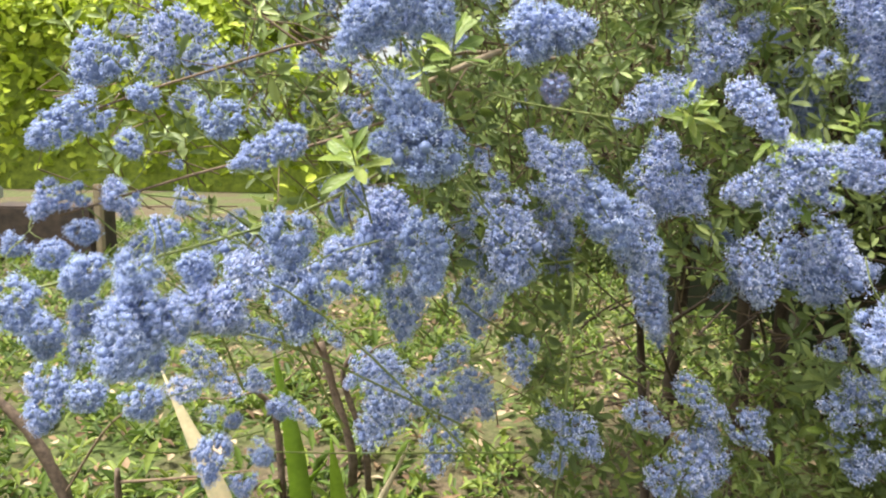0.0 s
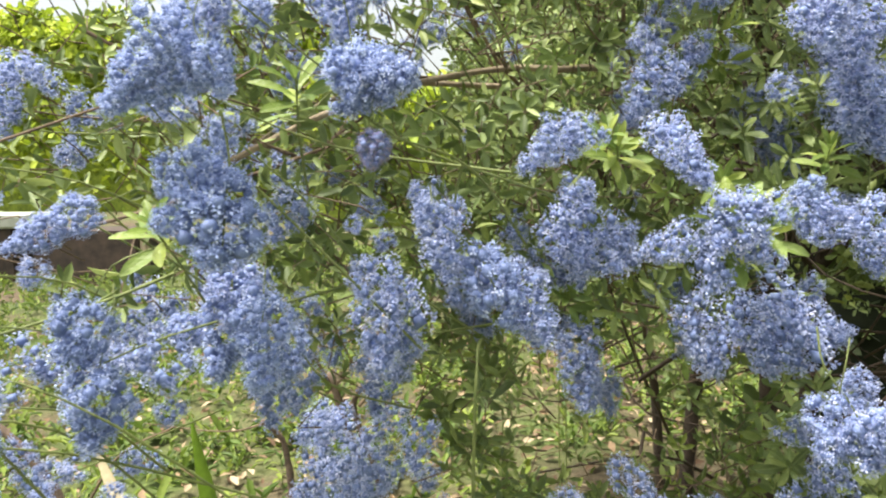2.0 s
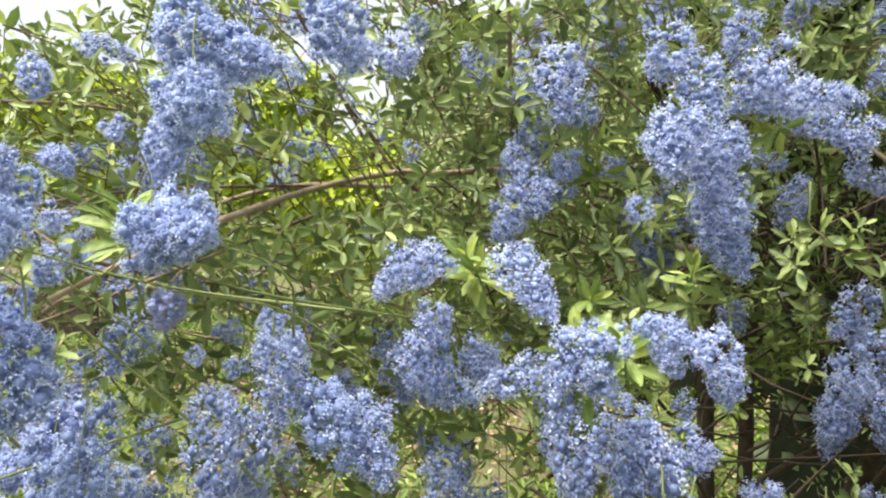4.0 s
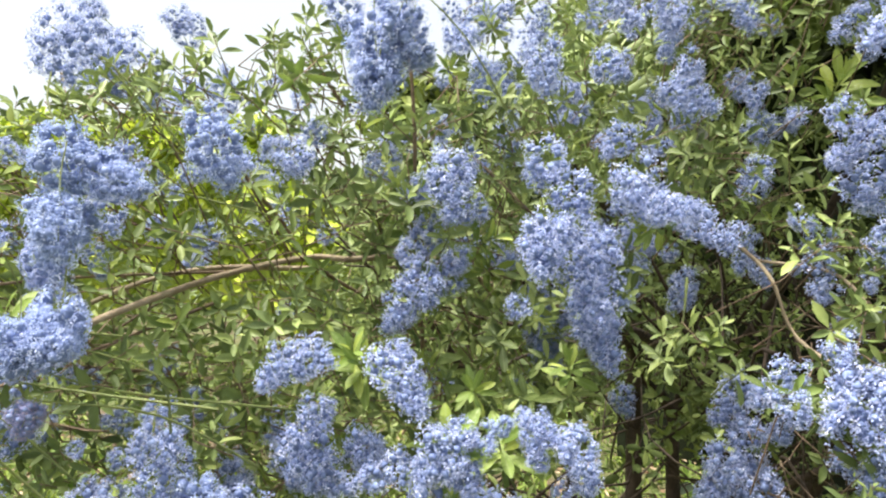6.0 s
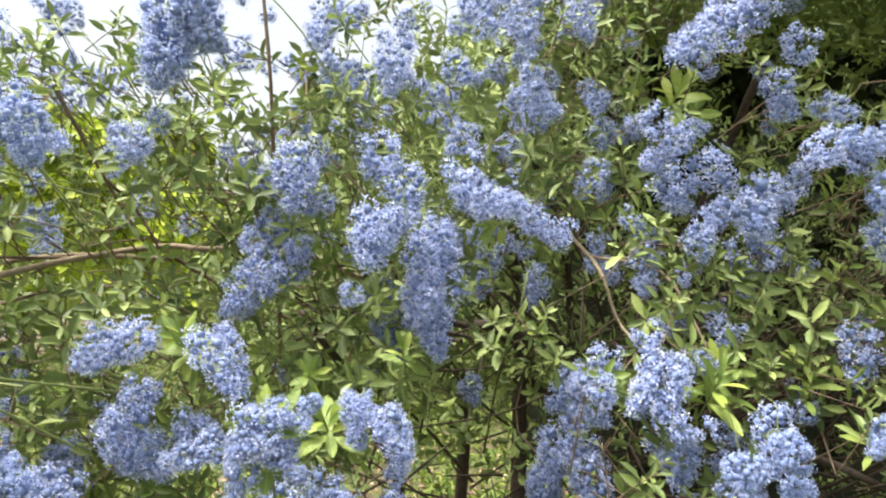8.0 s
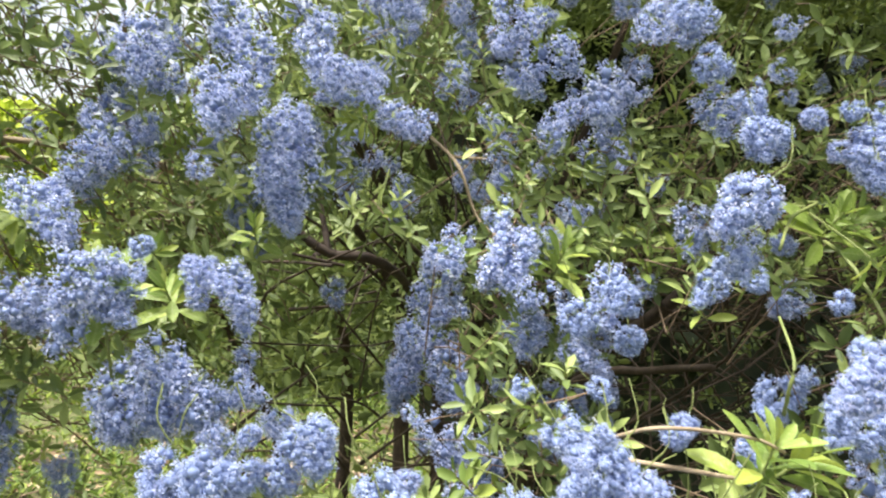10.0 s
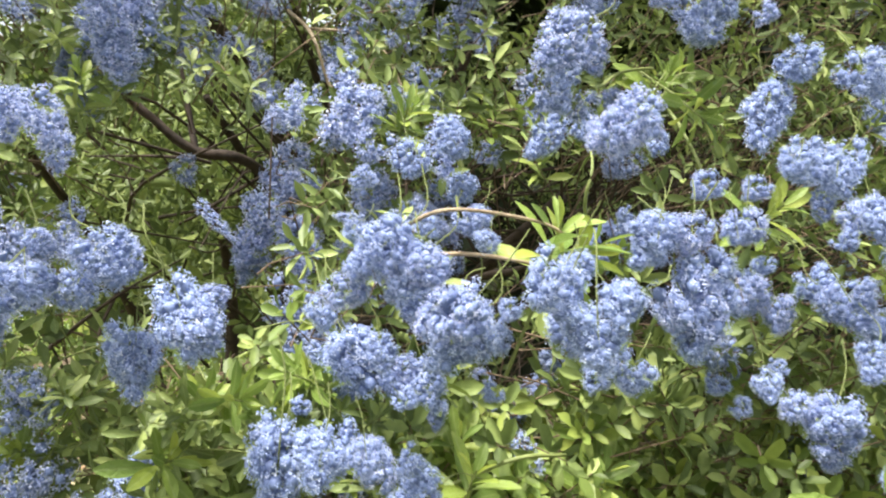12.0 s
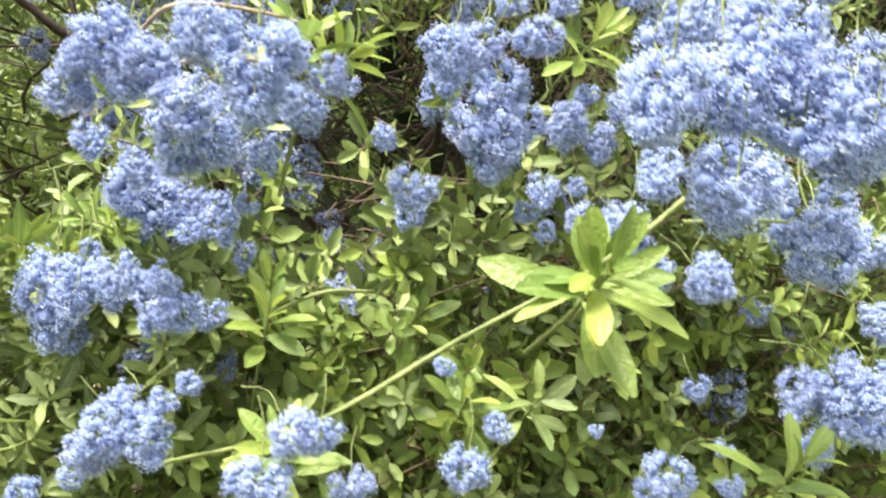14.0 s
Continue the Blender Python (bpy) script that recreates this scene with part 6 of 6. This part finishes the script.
BRANCHES = (
    (0.0035, 0.0022, TWIG, (0.081, 0.820, 1.502), (0.103, 0.840, 1.453), (0.127, 0.860, 1.401), (0.154, 0.890, 1.345)),
    (0.003, 0.0018, TWIG, (-0.165, 0.740, 1.404), (-0.100, 0.770, 1.403), (-0.046, 0.800, 1.393), (0.022, 0.840, 1.370), (0.069, 0.880, 1.338)),
    (0.003, 0.0018, TWIG, (-0.037, 0.780, 1.243), (-0.008, 0.820, 1.270), (0.038, 0.860, 1.306), (0.081, 0.880, 1.329)),
    (0.003, 0.0018, TWIG, (-0.178, 0.690, 1.360), (-0.134, 0.720, 1.333), (-0.085, 0.750, 1.307), (-0.032, 0.800, 1.284)),
    (0.0024, 0.0016, STALK, (0.572, 0.830, 1.326), (0.558, 0.800, 1.287), (0.547, 0.800, 1.251), (0.540, 0.820, 1.228)),
    (0.0024, 0.0016, TAN_BARK, (0.641, 0.430, 1.117), (0.661, 0.400, 1.119), (0.686, 0.390, 1.116), (0.708, 0.400, 1.112)),
    (0.0022, 0.0014, STALK, (0.756, 0.440, 1.137), (0.742, 0.420, 1.153), (0.746, 0.420, 1.172), (0.768, 0.460, 1.195)),
    (0.0026, 0.0016, TWIG, (0.352, 0.820, 1.447), (0.381, 0.800, 1.416), (0.409, 0.800, 1.389), (0.432, 0.820, 1.374)),
    (0.0075, 0.004, TAN_BARK, (0.40, 1.25, 1.30), (0.30, 1.0, 1.345), (0.22, 0.905, 1.342), (0.171, 0.90, 1.344), (0.10, 0.80, 1.325), (0.044, 0.64, 1.29), (-0.05, 0.62, 1.245)),
    (0.006, 0.003, TAN_BARK, (0.16, 0.96, 1.33), (0.05, 0.9, 1.33), (-0.02, 0.80, 1.30), (-0.12, 0.72, 1.22)),
    (0.0045, 0.003, TWIG, (0.30, 0.95, 1.20), (0.291, 0.90, 1.40), (0.287, 0.875, 1.53), (0.265, 0.88, 1.72), (0.26, 0.88, 1.85)),
    (0.004, 0.0025, TWIG, (0.30, 1.05, 1.25), (0.18, 0.92, 1.33), (0.14, 0.90, 1.385), (0.118, 0.84, 1.42)),
    (0.0035, 0.0025, TAN_BARK, (0.625, 0.86, 1.37), (0.642, 0.80, 1.33), (0.665, 0.79, 1.27), (0.69, 0.70, 1.235)),
    (0.003, 0.002, TAN_BARK, (0.64, 0.83, 1.345), (0.70, 0.78, 1.33), (0.725, 0.74, 1.27), (0.72, 0.70, 1.235)),
    (0.0035, 0.002, TWIG, (0.05, 0.85, 1.22), (-0.023, 0.66, 1.265), (-0.09, 0.65, 1.30), (-0.142, 0.65, 1.335)),
    (0.0026, 0.0015, TWIG, (0.10, 0.80, 1.30), (-0.05, 0.60, 1.23), (-0.15, 0.53, 1.20), (-0.24, 0.50, 1.17)),
    (0.0026, 0.0015, STALK, (0.05, 0.85, 1.25), (-0.08, 0.62, 1.17), (-0.18, 0.50, 1.14), (-0.26, 0.47, 1.12)),
    (0.0026, 0.0015, TWIG, (0.12, 0.85, 1.33), (-0.05, 0.68, 1.32), (-0.18, 0.58, 1.27), (-0.27, 0.54, 1.23)),
    (0.003, 0.002, STALK, (0.15, 0.80, 1.06), (0.145, 0.66, 1.10), (0.14, 0.64, 0.98), (0.135, 0.66, 0.85)),
    (0.0017, 0.0013, STALK, (0.63, 0.36, 0.93), (0.675, 0.262, 0.975), (0.728, 0.248, 1.005), (0.770, 0.230, 1.030)),
    (0.0022, 0.0018, STALK, (0.770, 0.230, 1.030), (0.792, 0.228, 1.044), (0.806, 0.226, 1.055)),
    (0.0016, 0.0012, STALK, (0.80, 0.22, 1.047), (0.83, 0.22, 1.047), (0.86, 0.23, 1.045)),
    (0.002, 0.0015, TAN_BARK, (0.625, 0.42, 1.13), (0.645, 0.395, 1.142), (0.69, 0.385, 1.138), (0.71, 0.383, 1.13)),
    (0.003, 0.002, STALK, (0.90, 0.75, 1.28), (0.93, 0.62, 1.29), (0.86, 0.56, 1.27), (0.80, 0.50, 1.24)),
    (0.0035, 0.002, STALK, (0.95, 0.80, 1.20), (0.91, 0.60, 1.255), (0.905, 0.52, 1.20), (0.90, 0.48, 1.12)),
    (0.003, 0.002, STALK, (0.60, 0.60, 0.92), (0.66, 0.50, 0.95), (0.72, 0.46, 0.985), (0.76, 0.46, 0.985)),
)
for r0, r1, mat, *points in BRANCHES:
    tube("branch", [local(*q) for q in points], 0.62 * r0, 0.62 * r1, mat, shrub, sides=6)

# thin shoots that carry the blooms on the open side
pieces = []
for foot, tip, width in MEAS:
    high = foot[2] > 1.5 and foot[0] < 0.45
    if not high and (foot[0] > 0.1 or rng.random() < 0.6):
        continue
    far = 2.0 if high else 1.0
    a = foot - ROOT
    b = a + np.array([0.04, 0.05, -0.03 * far]) + rng.normal(0, 0.02, 3)
    c = b + np.array([0.06, 0.09, -0.06 * far]) * far + rng.normal(0, 0.04, 3)
    v, f, _ = tube_arrays(smooth_line([a, b, c], 4), 0.0005, 0.0011, 5)
    pieces.append((v, f))
v, f = joined(pieces)
part("shoot_mass", mesh_of("shoot_mass", v, f, [STALK]), shrub, "thin green shoots carrying the blooms", "stuff")

# foliage: sprigs of leaves along the flowering face and behind it
LEAVES = {}
for young in (False, True):
    LEAVES[young] = [mesh_of("leaf", *leaf_arrays(5, w, 0.06, d), [NEAR_YOUNG if young else NEAR_LEAF]) for w, d in ((0.31, 0.10), (0.34, 0.2), (0.27, 0.26))]
v, f, _ = tube_arrays([(0, 0, -2.4), (0.06, 0, -1.2), (0, 0, 0.1)], 0.032, 0.02, 5)
SPRIG_STEM = mesh_of("leaf_sprig", v, f, [STALK])
LAYOUTS = {young: [sprig_leaves(13 if young else 9, 40 + n + 10 * young, 1.0 if young else 1.25) for n in range(5)] for young in (False, True)}


def sprig(x, y, z, way, size, young, n):
    """A shoot tip: its stem, and each leaf as a piece of its own."""
    turn = Matrix(frames_along(np.array(way, float)[None])[0].tolist()).to_4x4()
    size *= 1.2 if young else 1.0
    m = Matrix.Translation(Vector(local(x, y, z))) @ turn @ Matrix.Rotation(n * 1.7, 4, "Z") @ Matrix.Scale(size, 4)
    stem = part("leaf_sprig", SPRIG_STEM, shrub, "bright yellow-green young leaves" if young else "", m=m)
    for k, (t3, at, scale) in enumerate(zip(*LAYOUTS[young][n % 5])):
        part("leaf", LEAVES[young][k % 3], stem, m=Matrix.Translation(at) @ Matrix(t3.tolist()).to_4x4() @ Matrix.Scale(float(scale), 4))
    return stem


sprig(0.255, 0.687, 1.257, (-0.1, -0.8, 0.5), 0.027, True, 0)
sprig(-0.036, 0.500, 1.219, (-0.1, -0.6, 0.7), 0.026, True, 1)
sprig(0.034, 0.567, 1.306, (0.1, -0.5, 0.8), 0.029, True, 2)
sprig(0.769, 0.899, 1.550, (0.0, -0.8, 0.5), 0.040, True, 3)
sprig(0.80, 0.92, 1.53, (0.3, -0.8, 0.4), 0.036, True, 1)
sprig(0.690, 0.849, 1.436, (0.1, -0.9, 0.4), 0.032, False, 4)
sprig(0.247, 0.685, 1.269, (-0.1, -0.7, 0.6), 0.026, True, 4)
sprig(0.704, 0.661, 1.236, (0.1, -0.6, 0.7), 0.034, True, 0)
sprig(0.368, 0.678, 1.198, (-0.2, -0.7, 0.6), 0.034, True, 2)
sprig(0.717, 0.681, 1.246, (0.2, -0.6, 0.7), 0.032, True, 3)
sprig(0.908, 0.560, 1.273, (0.0, -0.6, 0.5), 0.036, True, 1)
sprig(0.895, 0.500, 1.225, (0.1, -0.7, -0.5), 0.030, True, 4)
sprig(0.328, 0.625, 1.209, (0.0, -0.6, 0.8), 0.036, True, 3)
sprig(0.922, 0.559, 1.272, (0.2, -0.7, 0.6), 0.034, True, 0)
sprig(0.914, 0.440, 1.156, (0.1, -0.8, 0.5), 0.034, True, 2)
sprig(0.704, 0.383, 1.135, (0.1, -0.4, 0.9), 0.033, True, 1)
sprig(0.730, 0.390, 1.125, (0.7, -0.3, 0.6), 0.030, True, 4)
sprig(0.770, 0.220, 1.030, (-0.1, -0.8, 0.5), 0.030, True, 0)
sprig(0.770, 0.226, 1.030, (-0.3, -0.6, 0.3), 0.027, True, 3)
sprig(0.757, 0.495, 0.896, (0.0, -0.5, 0.9), 0.032, True, 3)
sprig(0.693, 0.457, 0.978, (0.1, -0.4, 0.9), 0.032, True, 2)
sprig(0.794, 0.464, 0.968, (0.2, -0.5, 0.8), 0.031, True, 1)
sprig(0.808, 0.420, 0.920, (0.0, -0.6, 0.8), 0.031, True, 4)
sprig(0.700, 0.499, 0.988, (0.0, -0.6, 0.7), 0.028, True, 3)
sprig(0.746, 0.487, 0.968, (0.3, -0.6, 0.7), 0.028, True, 0)
sprig(0.809, 0.329, 0.950, (0.1, -0.6, 0.7), 0.030, False, 2)
sprig(0.606, 0.560, 1.027, (-0.1, -0.7, 0.6), 0.034, True, 1)
sprig(0.830, 0.190, 0.968, (0.1, -0.5, 0.8), 0.021, True, 2)
sprig(0.665, 0.250, 0.975, (-0.2, -0.5, 0.8), 0.020, True, 4)
sprig(0.878, 0.926, 1.485, (0.2, -0.7, 0.5), 0.040, False, 1)

g = np.random.default_rng(33)
n = 46000
x, z = g.uniform(-0.5, 2.1, n), g.uniform(0.55, 2.3, n)
p = np.stack([x, front(x, z) + 0.02 + g.gamma(1.4, 0.15, n), z], -1)
low = (p[:, 2] < 1.02) & (p[:, 0] > 0.5)
p[low, 1] -= 0.05
p = p[leafy(p, g) & (p[:, 1] > 0.40) & free(p)][:10500]
n = 1500
x, z = g.uniform(0.5, 1.25, n), g.uniform(0.70, 1.02, n)
thick = np.stack([x, np.maximum(front(x, z), 0.44) + g.gamma(1.3, 0.07, n), z], -1)
p = np.concatenate([p, thick[leafy(thick, g) & (thick[:, 1] > 0.42 + 0.25 * np.clip(0.85 - thick[:, 0], 0, 1))]])
d = p[:, 1] - front(p[:, 0], p[:, 2])
order = np.argsort(d + 0.4 * np.abs(p[:, 0] - 0.45))
p = p[order]
ways = np.stack([g.normal(0, 0.6, len(p)), g.normal(-0.7, 0.4, len(p)), g.normal(0.45, 0.45, len(p))], -1)
sizes = g.uniform(0.017, 0.030, len(p))
for k in range(260):
    sprig(*p[k], ways[k], sizes[k], bool(g.random() < 0.13), k)
p, ways, sizes = p[260:], ways[260:], sizes[260:]
back = np.stack([g.uniform(0.2, 2.6, 3200), g.uniform(1.4, 2.8, 3200), 0.95 + 1.6 * g.random(3200) ** 1.4], -1)
inner = np.stack([g.uniform(0.12, 0.9, 1100), g.uniform(1.25, 2.2, 1100), g.uniform(0.98, 1.8, 1100)], -1)
side = np.stack([g.uniform(0.0, 0.6, 1500), g.uniform(2.1, 2.8, 1500), g.uniform(1.0, 1.6, 1500)], -1)
back = np.concatenate([back, inner, side])
back = back[(back[:, 2] < crown_top(back[:, 0]) + 0.10) & ((back[:, 0] < 1.1) | (back[:, 2] > 1.2))]
# oversized sprigs along the crown top, mostly unseen, added to block sky light
shade_roof = np.stack([g.uniform(0.6, 2.8, 2600), g.uniform(1.25, 3.0, 2600), g.normal(0.0, 0.10, 2600)], -1)
shade_roof[:, 2] += crown_top(shade_roof[:, 0]) + 0.12 * (shade_roof[:, 1] - 1.0) - 0.05
under = np.stack([g.uniform(1.1, 2.6, 260), g.uniform(1.5, 2.8, 260), g.uniform(0.2, 1.2, 260)], -1)
back = np.concatenate([back, under])
# more sprigs above the right side, added to shade it
over = np.stack([g.uniform(0.72, 2.3, 1000), g.uniform(0.78, 1.8, 1000), g.uniform(1.86, 2.3, 1000)], -1)
shade = np.stack([g.uniform(0.60, 2.1, 650), g.uniform(0.50, 1.4, 650), g.uniform(1.98, 2.3, 650)], -1)  # unseen too, further forward, added to throw shade on the right
shade_roof = np.concatenate([shade_roof, over, shade])
back = np.concatenate([back, shade_roof])
p = np.concatenate([p, back])
ways = np.concatenate([ways, g.normal(0, 1, back.shape)])
sizes = np.concatenate([sizes, g.uniform(0.03, 0.045, len(back) - len(shade_roof)), g.uniform(0.05, 0.075, len(shade_roof))])
kinds = [sprig_leaves(7, 70 + k, 1.25) for k in range(8)]
base = frames_along(ways)
turns, places, scales = [], [], []
pick = g.integers(0, 8, len(p))
for k, (t3, pl, sz) in enumerate(kinds):
    m = pick == k
    turns.append(np.einsum("nij,kjl->nkil", base[m], t3).reshape(-1, 3, 3))
    places.append((np.einsum("nij,kj->nki", base[m], pl) * sizes[m][:, None, None] + p[m][:, None]).reshape(-1, 3))
    scales.append((sizes[m][:, None] * sz[None]).ravel())
turns, places, scales = np.concatenate(turns), np.concatenate(places) - ROOT, np.concatenate(scales)
world_z = places[:, 2]
tender = g.random(len(places) // 7).repeat(7) < np.where((world_z < 1.0) & (places[:, 1] < -1.30), 0.5, np.where(places[:, 1] < -0.6, 0.13, 0.02))
narrow, broad = small_leaf_arrays(0.34, tip=0.72), small_leaf_arrays(0.43)
low = (world_z < 1.08) & (places[:, 0] > -0.35)


def leaf_mass(pick):
    return joined([spread(*shape, turns[m], places[m], scales[m]) for shape, m in ((narrow, pick & ~low), (broad, pick & low))])


v, f = leaf_mass(~tender)
part("foliage", mesh_of("foliage", v, f, [LEAF]), shrub, "small dull green leaves in sprigs", "stuff")
v, f = leaf_mass(tender)
part("fresh_foliage", mesh_of("fresh_foliage", v, f, [FRESH]), shrub, "fresh light green leaves in sprigs", "stuff")

pieces = []
for q, w, s in list(zip(p, ways, sizes))[:9000]:
    w = w / np.linalg.norm(w)
    inward = np.array([0.3 * g.normal() + 0.1, 0.8, -0.25 + 0.3 * g.normal()])
    a, b = q - ROOT, q - ROOT - w * s * 2.2
    v, f, _ = tube_arrays([a, b, b + inward * g.uniform(0.03, 0.09)], 0.0005, 0.0010, 3)
    pieces.append((v, f))
v, f = joined(pieces)
part("twig_mass", mesh_of("twig_mass", v, f, [TWIG]), shrub, "thin brown twigs", "stuff")

# bare twigs in the shaded inside, that shade put into their wood colour
pieces = []
for k in range(330):
    a = np.array([g.uniform(0.3, 1.9), g.uniform(1.0, 1.9), g.uniform(0.75, 1.6)])
    a[2] = min(a[2], 1.22)
    way = np.array([g.normal(0, 0.6), g.normal(-0.6, 0.5), g.normal(0.3, 0.5)])
    b = a + way * g.uniform(0.1, 0.3)
    c = b + (way + g.normal(0, 0.4, 3)) * g.uniform(0.08, 0.25)
    if min(b[1], c[1]) < float(front(c[:1], c[2:3])[0]) + 0.22:
        continue
    v, f, _ = tube_arrays(smooth_line([a - ROOT, b - ROOT, c - ROOT], 3), g.uniform(0.002, 0.004), 0.0012, 5)
    pieces.append((v, f))
for k in range(170):
    a = np.array([g.uniform(0.95, 2.7), g.uniform(1.5, 2.9), g.uniform(0.2, 1.3)])
    way = np.array([g.normal(0, 0.8), g.normal(-0.2, 0.4), g.normal(0.3, 0.5)])
    b = a + way * g.uniform(0.1, 0.3)
    c = b + (way + g.normal(0, 0.5, 3)) * g.uniform(0.1, 0.3)
    v, f, _ = tube_arrays(smooth_line([a - ROOT, b - ROOT, c - ROOT], 3), g.uniform(0.0025, 0.006), 0.0015, 5)
    pieces.append((v, f))
v, f = joined(pieces)
part("inner_twig_mass", mesh_of("inner_twig_mass", v, f, [SHADE_WOOD]), shrub, "bare twigs inside the shrub, darkened for the shade there", "stuff")


def yellow_flower(x, y, z):
    """A small yellow blossom on a thin stalk among the weeds."""
    base = new("yellow_flower")
    base.location = (x, y, 0)
    tube("stalk", [(0.02, 0.03, 0), (0.0, 0.02, 0.5 * z), (0, 0, z)], 0.0025, 0.0015, STALK, base, sides=6)
    blade = mesh_of("petal", *leaf_arrays(3, 0.75, 0.1, 0.2), [YELLOW])
    for k in range(6):
        part("petal", blade, base, m=pose(0, 0, z, 0, -35, 60 * k) @ Matrix.Scale(0.016, 4))
    return tagged(base, "small yellow flower on a thin stalk under the shrub", "flower", group="yellow flowers under the shrub")


yellow_flower(0.299, 1.884, 1.009)
yellow_flower(0.319, 1.914, 0.989)
